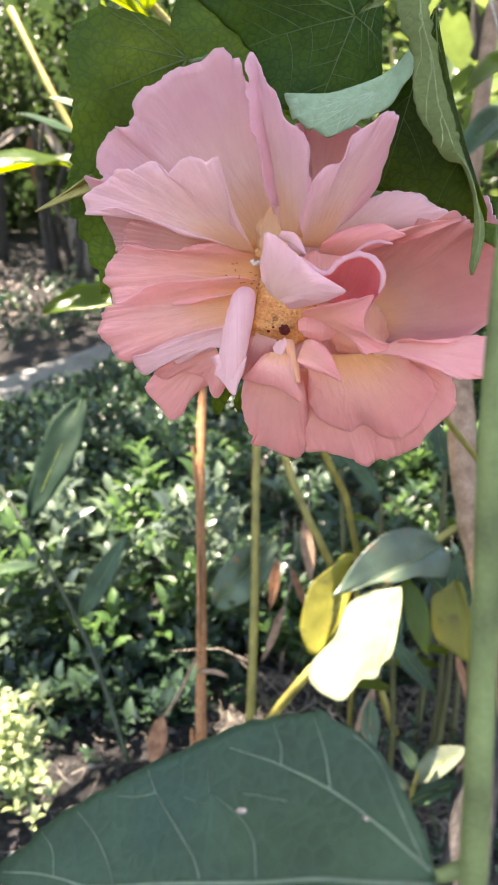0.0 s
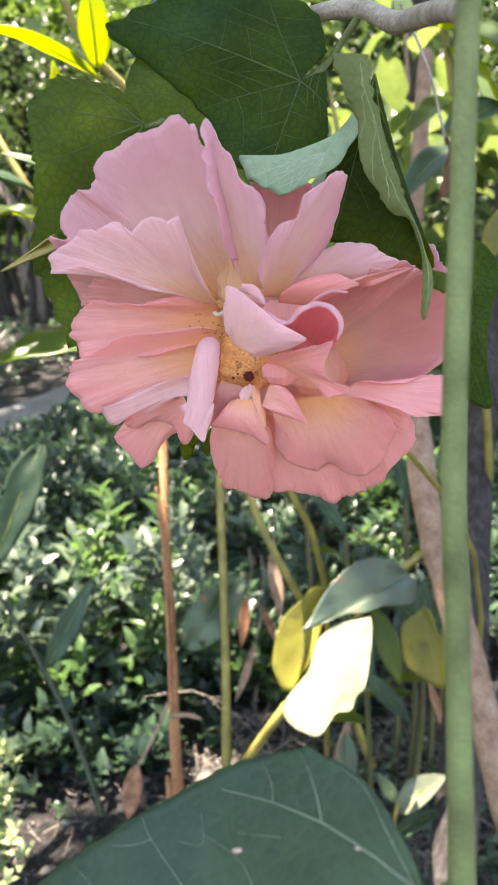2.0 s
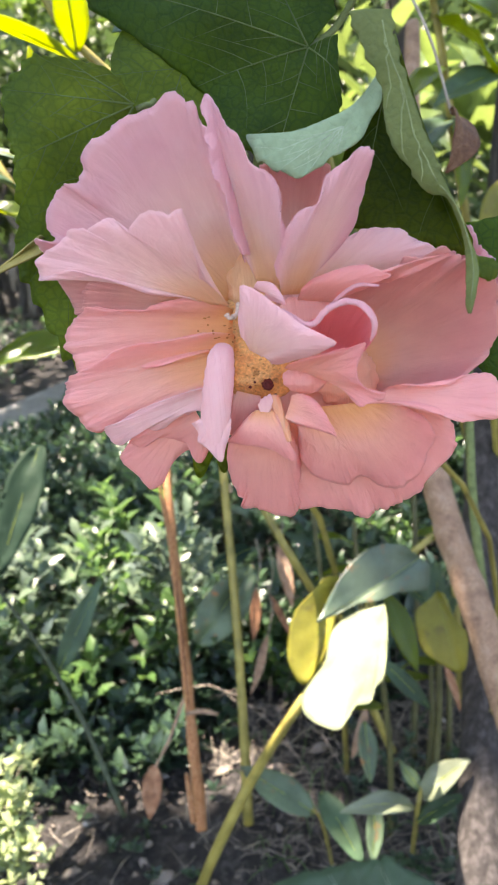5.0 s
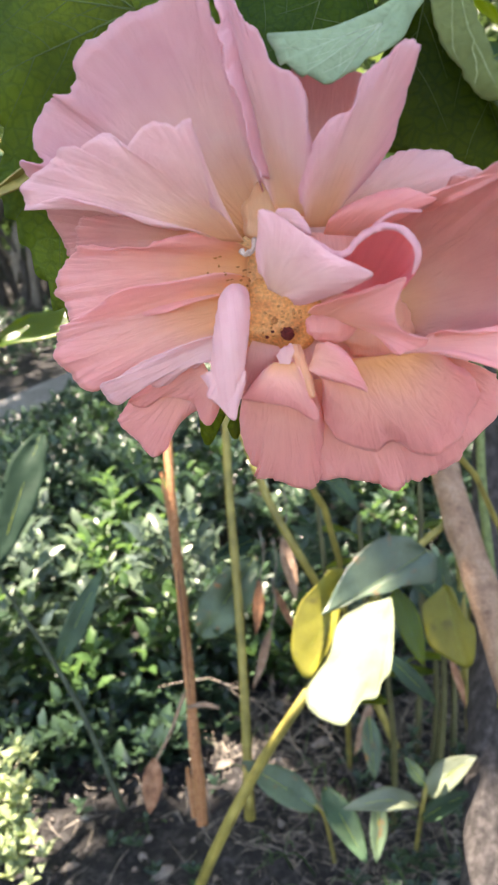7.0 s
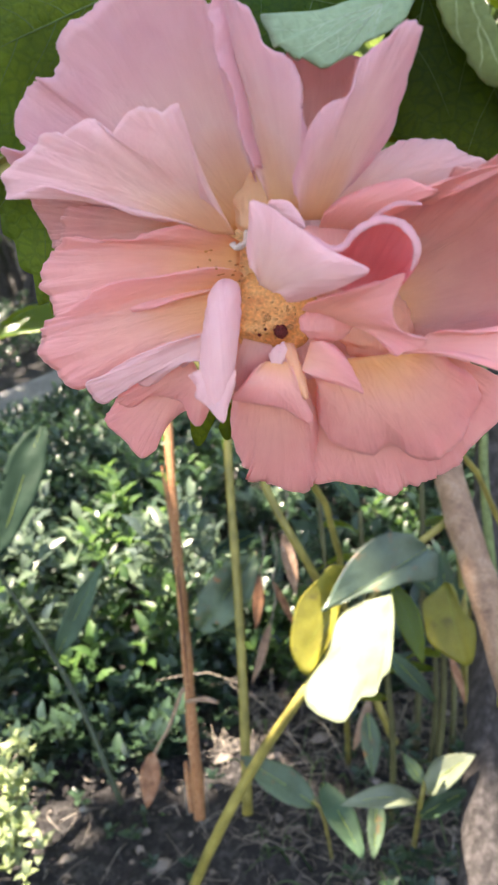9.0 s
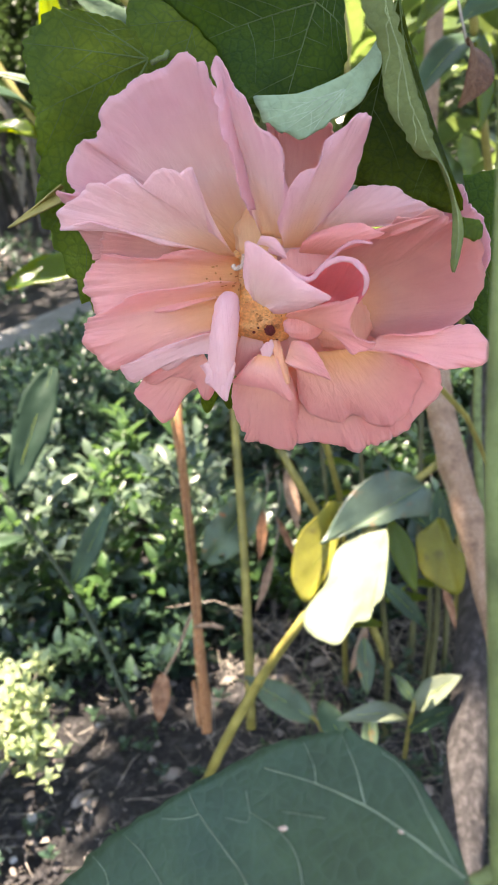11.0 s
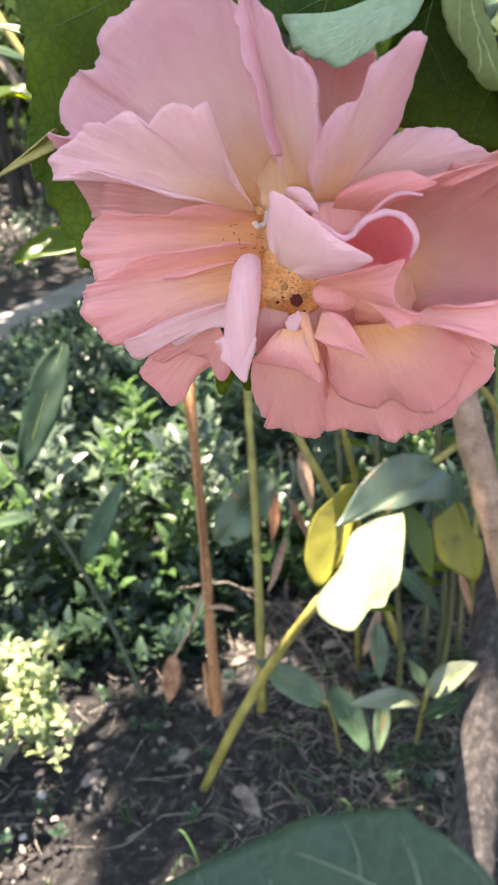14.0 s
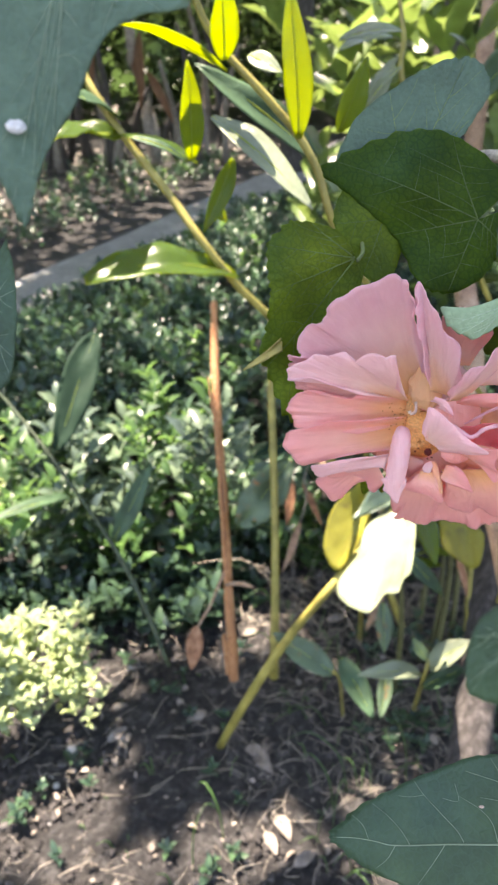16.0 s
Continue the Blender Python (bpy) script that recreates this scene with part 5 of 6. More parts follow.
ginger("young ginger shoot with green leaves paled to look sunlit", [(0.346, 1.18, 0), (0.316, 1.043, 0.305), (0.326, 1.05, 0.36)], [0.005, 0.0045, 0.004], [
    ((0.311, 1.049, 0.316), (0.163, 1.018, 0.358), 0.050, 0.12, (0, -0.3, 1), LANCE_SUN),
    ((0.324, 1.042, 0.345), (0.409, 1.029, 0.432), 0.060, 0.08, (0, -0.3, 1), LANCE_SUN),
    ((0.314, 1.035, 0.29), (0.399, 1.016, 0.364), 0.045, 0.05, (0, -0.3, 1), LANCE_BLUE),
    ((0.325, 1.047, 0.355), (0.294, 1.09, 0.392), 0.028, 0.05, CAMF, BRIGHT),
])
# canes and leaves above the flower
ginger("tall ginger canes with sunlit yellow-green leaves", [(0.26, 1.45, -0.01), (0.20, 1.27, 0.80), (-0.07, 1.092, 1.218), (-0.161, 1.119, 1.348), (-0.231, 1.145, 1.441), (-0.283, 1.175, 1.525), (-0.36, 1.256, 1.658)], [0.007, 0.0065, 0.0065, 0.0065, 0.006, 0.006, 0.006], [
    ((-0.23, 1.141, 1.435), (-0.427, 1.06, 1.413), 0.095, 0.08, (0, -0.2, 1), LANCE),
    ((-0.226, 1.151, 1.452), (-0.31, 1.059, 1.505), 0.054, 0.06, (0, -0.5, 1), LANCE_BLUE),
    ((-0.061, 1.094, 1.221), (-0.29, 1.011, 1.249), 0.075, 0.12, (0, -0.4, 1), LANCE),
    ((-0.115, 1.17, 1.384), (-0.229, 1.121, 1.436), 0.032, 0.06, (0, -0.5, 1), LANCE),
])
ginger("ginger cane with long leaves lit from behind", [(0.52, 1.22, -0.01), (0.40, 0.95, 0.9), (0.064, 0.633, 1.345), (0, 0.605, 1.476), (-0.036, 0.607, 1.523), (-0.08, 0.609, 1.57), (-0.099, 0.608, 1.612)], [0.006, 0.004, 0.0035, 0.0035, 0.0035, 0.003, 0.003], [
    ((-0.071, 0.6, 1.547), (-0.158, 0.6, 1.584), 0.021, 0.06, (0.2, 0.5, 1), LANCE),
    ((-0.073, 0.6, 1.555), (-0.073, 0.58, 1.61), 0.026, 0.03, (0.3, -1, 0.1), LANCE),
    ((-0.104, 0.6, 1.481), (-0.102, 0.58, 1.557), 0.022, 0.05, (0.3, -1, 0.1), LANCE),
    ((-0.013, 0.6, 1.495), (-0.022, 0.59, 1.605), 0.028, 0.03, (0.3, -1, 0.1), LANCE),
    ((-0.085, 0.6, 1.514), (-0.006, 0.55, 1.447), 0.034, 0.05, (0.2, -0.5, 1), LANCE_SUN),
    ((0.006, 0.63, 1.472), (-0.097, 0.63, 1.552), 0.032, 0.05, (0.2, -0.8, 0.6), LANCE_BLUE),
    ((-0.069, 0.6, 1.481), (-0.097, 0.57, 1.428), 0.02, 0.04, (0.6, -0.8, 0.4), LANCE),
    ((-0.051, 0.66, 1.555), (-0.023, 0.64, 1.542), 0.018, 0.05, CAMF, LANCE_SUN),
    ((0.033, 0.68, 1.488), (0.055, 0.67, 1.551), 0.028, 0.04, (0.3, -1, 0.1), LANCE),
    ((0.067, 0.75, 1.493), (0.098, 0.72, 1.538), 0.026, 0.06, (-0.2, -0.5, 1), LANCE_SUN),
    ((0.041, 0.75, 1.56), (0.096, 0.72, 1.568), 0.026, 0.08, (-0.2, -0.5, 1), LANCE_SUN),
    ((-0.156, 0.62, 1.498), (-0.107, 0.62, 1.475), 0.01, 0.1, (0, -0.6, 1), LANCE_BLUE),
    ((-0.089, 0.6, 1.445), (-0.077, 0.6, 1.428), 0.012, 0.04, CAMF, LANCE),
])


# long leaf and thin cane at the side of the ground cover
ginger("slender ginger shoot with long leaves, one darkened as in shade", [(-0.26, 1.188, 0.234), (-0.351, 1.311, 0.437), (-0.507, 1.513, 0.574), (-0.658, 1.66, 0.717), (-0.771, 1.725, 0.823)], [0.006, 0.006, 0.005, 0.004, 0.004], [
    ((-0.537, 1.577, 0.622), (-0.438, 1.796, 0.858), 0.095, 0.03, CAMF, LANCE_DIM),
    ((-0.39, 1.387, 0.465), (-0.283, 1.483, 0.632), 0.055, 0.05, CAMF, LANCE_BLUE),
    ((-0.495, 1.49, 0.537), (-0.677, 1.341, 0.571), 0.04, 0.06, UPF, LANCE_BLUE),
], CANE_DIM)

ginger("ginger cane with sunlit leaves beyond the folded leaf", [(0.62, 1.55, -0.01), (0.60, 1.4, 0.8), (0.445, 1.299, 1.519), (0.417, 1.309, 1.687), (0.385, 1.296, 1.792)], [0.008, 0.008, 0.007, 0.006, 0.005], [
    ((0.421, 1.306, 1.678), (0.474, 1.146, 1.544), 0.085, 0.06, (0.3, 0.4, 1), LANCE),
    ((0.411, 1.319, 1.713), (0.446, 1.131, 1.644), 0.08, 0.05, (0.2, -1, 0.3), LANCE),
    ((0.5, 1.211, 1.58), (0.348, 1.096, 1.534), 0.065, 0.06, (0, -0.6, 1), LANCE_BLUE),
    ((0.451, 1.305, 1.536), (0.426, 1.198, 1.39), 0.05, 0.04, (0.5, -1, 0.2), LANCE),
    ((0.52, 1.259, 1.425), (0.472, 1.227, 1.331), 0.05, 0.04, CAMF, LANCE_YELLOW),
    ((0.446, 1.302, 1.528), (0.304, 1.168, 1.433), 0.06, 0.08, (0, -0.4, 1), LANCE_BLUE),
    ((0.426, 1.277, 1.601), (0.323, 1.206, 1.537), 0.05, 0.08, (0, -0.4, 1), LANCE),
])

ginger("ginger cane with leaves coloured pale for sunshine", [(0.62, 1.66, -0.01), (0.60, 1.55, 0.8), (0.302, 1.481, 1.4), (0.283, 1.521, 1.545), (0.268, 1.564, 1.656)], [0.008, 0.007, 0.006, 0.005, 0.004], [
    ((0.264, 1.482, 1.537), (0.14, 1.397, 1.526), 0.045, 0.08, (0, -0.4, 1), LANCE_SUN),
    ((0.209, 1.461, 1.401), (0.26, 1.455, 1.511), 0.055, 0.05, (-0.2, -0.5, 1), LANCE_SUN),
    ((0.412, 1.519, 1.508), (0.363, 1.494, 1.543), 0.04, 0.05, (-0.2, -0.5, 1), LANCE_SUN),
])

# ---- the cut dry stem with its side twig and hanging leaf ----
stem = thing("dry_plant", (-0.121, 1.341, 0), "reddish brown dry cut stem standing in the soil", "stem")
part("stem", tube(bmesh.new(), [(-0.105, 1.185, 0.173), (-0.108, 1.318, 0.359), (-0.111, 1.444, 0.555), (-0.116, 1.549, 0.709), (-0.115, 1.642, 0.843), (-0.111, 1.725, 0.956)], [0.016, 0.0135, 0.013, 0.0125, 0.012, 0.011], 40, 9, 0.35, 3, 0.7), DRY_STEM, stem)
part("split_bark", tube(bmesh.new(), [(-0.117, 1.172, 0.211), (-0.124, 1.22, 0.282), (-0.125, 1.226, 0.293)], [0.008, 0.006, 0.002], 10, 6, 0.5, 5, 0.5), DRY_STEM, stem, "peeling strip of dry bark")
part("split_bark", tube(bmesh.new(), [(-0.112, 1.458, 0.623), (-0.126, 1.544, 0.742), (-0.134, 1.59, 0.808)], [0.004, 0.005, 0.003], 12, 6, 0.5, 7, 0.5), DRY_STEM, stem, "peeling strip of dry bark")
part("crack", tube(bmesh.new(), [(-0.11, 1.318, 0.392), (-0.112, 1.42, 0.54), (-0.116, 1.511, 0.669), (-0.116, 1.586, 0.78)], [0.0008, 0.0022, 0.002, 0.0006], 30, 6, 0.6, 9, 0.6), CRACK, stem, "dark split along the stem")
part("side_twig", tube(bmesh.new(), [(-0.118, 1.304, 0.418), (-0.15, 1.256, 0.368), (-0.186, 1.213, 0.329)], [0.004, 0.0035, 0.003], 12, 7, 0.3), BRANCH, stem, "thin pale side twig")
part("stub", tube(bmesh.new(), [(-0.116, 1.306, 0.378), (-0.079, 1.29, 0.393), (-0.047, 1.269, 0.398)], [0.004, 0.006, 0.003], 10, 7, 0.4), BRANCH, stem)
part("withered_leaf", lance(bmesh.new(), (-0.188, 1.216, 0.335), (-0.204, 1.152, 0.256), 0.045, 0.06, CAMF, 4), RUST, stem, "hanging rust coloured withered leaf")
for k, (a, b, w) in enumerate((((0.129, 1.512, 0.648), (0.144, 1.429, 0.535), 0.035), ((0.069, 1.514, 0.543), (0.049, 1.449, 0.441), 0.03), ((0.082, 1.42, 0.474), (0.028, 1.345, 0.373), 0.022), ((0.101, 1.548, 0.502), (0.147, 1.477, 0.412), 0.02), ((0.305, 1.409, 0.247), (0.254, 1.355, 0.144), 0.03), ((0.494, 1.403, 0.349), (0.499, 1.312, 0.286), 0.022))):
    w_leaf = thing("withered_leaf", a, "withered brown ginger leaf hanging on its cane", "dry leaf", "withered leaves")
    part("blade", lance(bmesh.new(), a, b, w, 0.06, CAMF, k + 11), RUST if k % 2 else BRANCH, w_leaf)
    up = Vector(a) + Vector((0.01, 0.02, 0.12))
    part("stem", tube(bmesh.new(), [Vector(a), Vector(a).lerp(up, 0.5) + Vector((0.01, 0, 0)), up], [0.002, 0.002, 0.002], 8, 6), STRAW, w_leaf)

# ---- tree trunk and the pale branch in front of it ----
def trunk():
    t = thing("tree_trunk", (0.35, 0.872, 0), "dark grey rough-barked tree trunk", "tree")
    line = [(0.309, 0.701, 0.023), (0.365, 0.849, 0.176), (0.438, 1.042, 0.371), (0.497, 1.201, 0.589), (0.545, 1.347, 0.781), (0.612, 1.526, 1.013), (0.725, 1.747, 1.327), (0.75, 1.5, 3.2)]
    bm = tube(bmesh.new(), line, [0.046, 0.043, 0.041, 0.040, 0.039, 0.038, 0.036, 0.035], 220, 72, 0.03, 2)
    bm.normal_update()
    for v in bm.verts:
        f = 0.8 * noise.noise(Vector((v.co.x * 60, v.co.y * 60, v.co.z * 4))) - abs(noise.noise(Vector((v.co.x * 130, v.co.y * 130, v.co.z * 9))))
        v.co += v.normal * 0.0045 * f
    part("trunk", bm, BARK, t)
    rnd = random.Random(12)
    spine = curve_through([Vector(p) for p in line[:6]], 60)
    for k in range(26):
        i, n, a = rnd.randrange(2, 46), rnd.randrange(5, 13), rnd.uniform(-2.9, 0.2)
        out = Vector((math.cos(a), math.sin(a), 0)) * 0.0385
        part("bark_ridge", tube(bmesh.new(), [spine[min(60, i + q)] + out * (1.0 + 0.05 * (q % 2)) + Vector((rnd.gauss(0, 0.0015), 0, 0)) for q in range(0, n, 2)], [0.0015, *[rnd.uniform(0.003, 0.0055) for _ in range(len(range(0, n, 2)) - 2)], 0.001], 24, 6, 0.6, k, 0.6), BARK_PALE if k % 3 else BARK, t, "pale ridge of cracked bark")
    return t


trunk()
limb = thing("branch", (0.376, 0.84, 0.778), "pale tan branch leaning in front of the trunk", "branch")
part("bark", tube(bmesh.new(), [(0.423, 0.508, 0.431), (0.381, 0.687, 0.639), (0.365, 0.79, 0.748), (0.356, 0.868, 0.83), (0.344, 0.945, 0.91), (0.339, 1.033, 0.991), (0.344, 1.119, 1.09), (0.353, 1.247, 1.224), (0.404, 1.401, 1.411), (0.476, 1.621, 1.72)], [0.026, 0.025, 0.024, 0.0235, 0.023, 0.022, 0.021, 0.019, 0.017, 0.015], 80, 16, 0.12, 4), BRANCH, limb)
part("bark", tube(bmesh.new(), [(0.413, 0.97, 0.705), (0.426, 1.093, 0.895), (0.448, 1.183, 1.022), (0.51, 1.38, 1.268)], [0.008, 0.0075, 0.007, 0.006], 30, 10, 0.1, 6), STALK, limb, "thin green shoot beside the branch")

# ---- pale shrub at the side ----
def shrub(at, r, h, n, label, mat, leaf=0.045, seed=1):
    t = thing("shrub", at, label, "shrub")
    rnd = random.Random(seed)
    spots, ups = [], []
    for k in range(14):
        a, q = rnd.uniform(0, 6.28), rnd.uniform(0.15, 1)
        top = Vector(at) + Vector((math.cos(a) * r * q, math.sin(a) * r * q, h * rnd.uniform(0.5, 1)))
        mid = Vector(at).lerp(top, 0.5) + Vector((0, 0, 0.04))
        part("stem", tube(bmesh.new(), [Vector(at), mid, top], [0.004, 0.003, 0.0015], 8, 6), STRAW, t)
        for i in range(n // 14):
            u = rnd.uniform(0.35, 1)
            spots.append(np.array(mid.lerp(top, u)) + np.array([rnd.gauss(0, 0.03) for _ in range(3)]))
            ups.append(np.array([rnd.gauss(0, 0.3), rnd.gauss(0, 0.3), 1.0]))
    mesh = leaf_cloud("leaves", mat, *sprigs(spots, ups, 5, leaf, leaf * 0.48, height=0.03))
    ob = new("leaves", mesh)
    ob.parent = t
    ob.matrix_parent_inverse = Matrix.Translation(-Vector(at))
    tagged(ob, "small pale green leaves, partly paled for sun", kind="stuff")
    return t


shrub((-0.64, 1.216, 0), 0.19, 0.34, 330, "small green shrub with bright sun put into its pale colour", PALE, 0.044, 2)
shrub((-0.95, 1.75, 0), 0.22, 0.5, 110, "pale variegated shrub among the ground cover", PALE, 0.05, 5)

# ---- litter on the soil ----
def dry_leaf(at, size, turn, label, mat, seed):
    t = thing("dry_leaf", at, label, "dry leaf", "fallen leaves")
    a = Vector(at)
    way = Vector((math.cos(turn), math.sin(turn), 0.15)) * size
    part("blade", lance(bmesh.new(), a + Vector((0, 0, 0.012)), a + way + Vector((0, 0, 0.006)), size * 0.5, 0.10, (0.2, -0.3, 1), seed, 10), mat, t)
    part("leaf_stem", tube(bmesh.new(), [a - way * 0.35 + Vector((0, 0, 0.01)), a + Vector((0, 0, 0.012)), a + way * 0.3 + Vector((0, 0, 0.02))], [0.001, 0.0012, 0.0008], 8, 5), STRAW, t)


for k, (at_, size, turn) in enumerate((((-0.085, 1.114, 0), 0.07, -0.6), ((-0.232, 1.203, 0), 0.06, 0.4), ((-0.433, 1.153, 0), 0.06, 0.7), ((-0.049, 0.894, 0), 0.06, -1.2), ((-0.433, 1.256, 0), 0.04, 0.2), ((-0.408, 1.41, 0), 0.035, 0.1), ((-0.077, 1.496, 0), 0.05, 0.3), ((0.007, 0.816, 0), 0.06, 0.5), ((0.094, 1.097, 0), 0.05, 1.4), ((0.106, 0.91, 0), 0.05, 2.0), ((0.203, 1.131, 0), 0.05, 0.9), ((-0.246, 1.507, 0), 0.05, 0.0), ((-0.357, 1.661, -0), 0.05, 0.6), ((0.177, 1.533, 0), 0.06, 0.2), ((-0.021, 0.932, 0), 0.07, -1.2), ((-0.065, 1.088, 0), 0.07, -0.9), ((-0.229, 1.207, 0), 0.05, 0.5), ((-0.405, 1.134, 0), 0.05, 0.9))):
    dry_leaf(at_, size, turn, "curled dry brown leaf on the soil", LITTER, k + 30)


def pebble(at, r, seed):
    bm = bmesh.new()
    bmesh.ops.create_icosphere(bm, subdivisions=2, radius=r)
    for v in bm.verts:
        v.co = Vector(at) + Vector((v.co.x * 1.2, v.co.y, v.co.z * 0.7)) * (1 + 0.35 * noise.noise(v.co / r * 1.2 + Vector((seed, 0, 0)))) + Vector((0, 0, r * 0.3))
    return tagged(link_mesh("pebble", bm, STONE), "small pale pebble lying on the dark soil", "pebble", "pebbles")


for k, (at_, r) in enumerate((((0.026, 1.312, 0), 0.008), ((-0.523, 1.145, 0), 0.011), ((-0.562, 1.066, 0), 0.007), ((-0.421, 1.205, 0), 0.006), ((-0.402, 1.399, 0), 0.010), ((-0.546, 0.951, 0), 0.006), ((-0.545, 1.045, 0), 0.008), ((-0.208, 0.99, 0), 0.007), ((-0.222, 0.937, 0), 0.007), ((-0.41, 1.118, 0), 0.005))):
    pebble(at_, r, k * 3.3)


def scatter_bits():
    bm = bmesh.new()
    rnd = random.Random(5)
    for k in range(3000):
        x, y = rnd.uniform(-1.0, 1.0), rnd.uniform(0.5, 2.3)
        a, n = rnd.uniform(0, 6.28), rnd.uniform(0.02, 0.12)
        if k > 2000:
            x, y = rnd.uniform(-0.1, 0.7), rnd.uniform(0.95, 1.75)
        if x < 0.0 and rnd.random() < 0.45:
            continue
        z = 0.012 + rnd.uniform(0, 0.012)
        p = Vector((x, y, z))
        d = Vector((math.cos(a), math.sin(a), rnd.gauss(0, 0.12))) * n
        r = rnd.uniform(0.0004, 0.0012)
        tube(bm, [p, p + d * 0.5 + Vector((rnd.gauss(0, 0.012), rnd.gauss(0, 0.012), rnd.uniform(0, 0.016))), p + d], [r, r, r * 0.6], 5, 4)
    return tagged(link_mesh("straw_litter", bm, STRAW), "thin dry straws and twigs strewn over the soil", "litter", kind="stuff")


scatter_bits()


def chips():
    rnd = np.random.default_rng(41)
    n = 900
    P = np.stack([rnd.uniform(-1.0, 0.9, n), rnd.uniform(0.6, 1.95, n), rnd.uniform(0.012, 0.03, n)], 1)
    W = np.stack([rnd.normal(size=n), rnd.normal(size=n), rnd.normal(0, 0.35, n)], 1)
    size = 0.006 + 0.03 * rnd.random(n) ** 3
    mesh = leaf_cloud("leaf_chips", LITTER, P, W, np.array([[0, 0, 1.0]] * n) + rnd.normal(0, 0.5, (n, 3)), size, size * rnd.uniform(0.3, 0.8, n))
    return tagged(new("leaf_chips", mesh), "crumbled bits of dry leaves on the soil", "litter", kind="stuff")


chips()


def dry_grass():
    bm = bmesh.new()
    rnd = random.Random(77)
    for k in range(70):
        p = Vector((rnd.uniform(0.05, 0.75), rnd.uniform(1.4, 2.0), 0.0))
        h = rnd.uniform(0.08, 0.42)
        lean = Vector((rnd.gauss(0, 0.5), rnd.gauss(0, 0.4), 0)) * h
        r = rnd.uniform(0.0008, 0.0022)
        tube(bm, [p, p + lean * 0.5 + Vector((0, 0, h * 0.7)), p + lean + Vector((0, 0, h * rnd.uniform(0.5, 1)))], [r, r, r * 0.4], 5, 4, flat=0.5)
    return tagged(link_mesh("dry_grass", bm, STRAW), "tangle of dry straw-coloured grass between the canes", "dry grass", kind="stuff")


dry_grass()


def clods():
    rnd = np.random.default_rng(11)
    base = bmesh.new()
    bmesh.ops.create_icosphere(base, subdivisions=1, radius=1)
    v0 = np.array([v.co[:] for v in base.verts])
    f0 = np.array([[v.index for v in f.verts] for f in base.faces])
    base.free()
    n = 14000
    c = np.stack([rnd.uniform(-1.0, 0.9, n), rnd.uniform(0.45, 1.9, n), rnd.uniform(-0.004, 0.012, n)], 1)
    r = 0.0020 + 0.013 * rnd.random(n) ** 5
    v = v0[None] * r[:, None, None] * (1 + 0.35 * rnd.normal(size=(n, len(v0), 1))) * np.array([1, 1, 0.7]) + c[:, None]
    f = f0[None] + (np.arange(n) * len(v0))[:, None, None]
    mesh = bpy.data.meshes.new("soil_clods")
    mesh.from_pydata(v.reshape(-1, 3).tolist(), [], f.reshape(-1, 3).tolist())
    mesh.materials.append(CLOD)
    return tagged(new("soil_clods", mesh), "crumbs and clods of dark soil", "soil", kind="stuff")


clods()


def grass():
    bm = bmesh.new()
    rnd = random.Random(9)
    for k in range(170):
        x, y = rnd.uniform(0.0, 0.75), rnd.uniform(0.75, 1.6)
        if k % 4 == 0:
            x, y = rnd.uniform(-0.9, 0.0), rnd.uniform(0.7, 1.6)
        p = Vector((x, y, 0.0))
        h = rnd.uniform(0.03, 0.14) * (0.5 if k % 4 == 0 else 1)
        a = rnd.uniform(0, 6.28)
        out = Vector((math.cos(a), math.sin(a), 0)) * h * rnd.uniform(0.3, 1.1)
        tube(bm, [p, p + out * 0.35 + Vector((0, 0, h * 0.8)), p + out + Vector((0, 0, h * 0.7))], [0.0022, 0.002, 0.0005], 6, 4, flat=0.3)
    for x, y, lean in ((0.06, 0.86, 0.5), (0.11, 0.93, -0.4), (0.29, 0.99, -0.2), (0.15, 0.98, -0.7), (0.10, 0.88, 0.2), (-0.21, 0.82, 0.3), (-0.14, 0.87, -0.3)):
        h = 0.12 + 0.06 * rnd.random()
        p = Vector((x, y, 0.0))
        tube(bm, [p, p + Vector((lean * 0.03, 0.02, h * 0.7)), p + Vector((lean * 0.12, 0.05, h)), p + Vector((lean * 0.2, 0.06, h * 0.8))], [0.002, 0.0028, 0.002, 0.0004], 12, 4, flat=0.25)
    return tagged(link_mesh("grass", bm, COVER_GREEN), "thin green grass blades in the soil", "grass", kind="stuff")


grass()


def weeds():
    spots, ups = [], []
    for k in range(90):
        if k < 60:
            spots.append(np.array([RNG.uniform(0.2, 0.75), RNG.uniform(1.0, 1.55), RNG.uniform(0.01, 0.06)]))
        else:
            spots.append(np.array([RNG.uniform(-0.9, 0.1), RNG.uniform(0.8, 1.5), 0.015]))
        ups.append(np.array([0, 0, 1.0]))
    mesh = leaf_cloud("weeds", COVER, *sprigs(spots, ups, 6, 0.04, 0.02, height=0.03))
    return tagged(new("weeds", mesh), "small green weeds sprouting from the soil", "weeds", kind="stuff")


weeds()

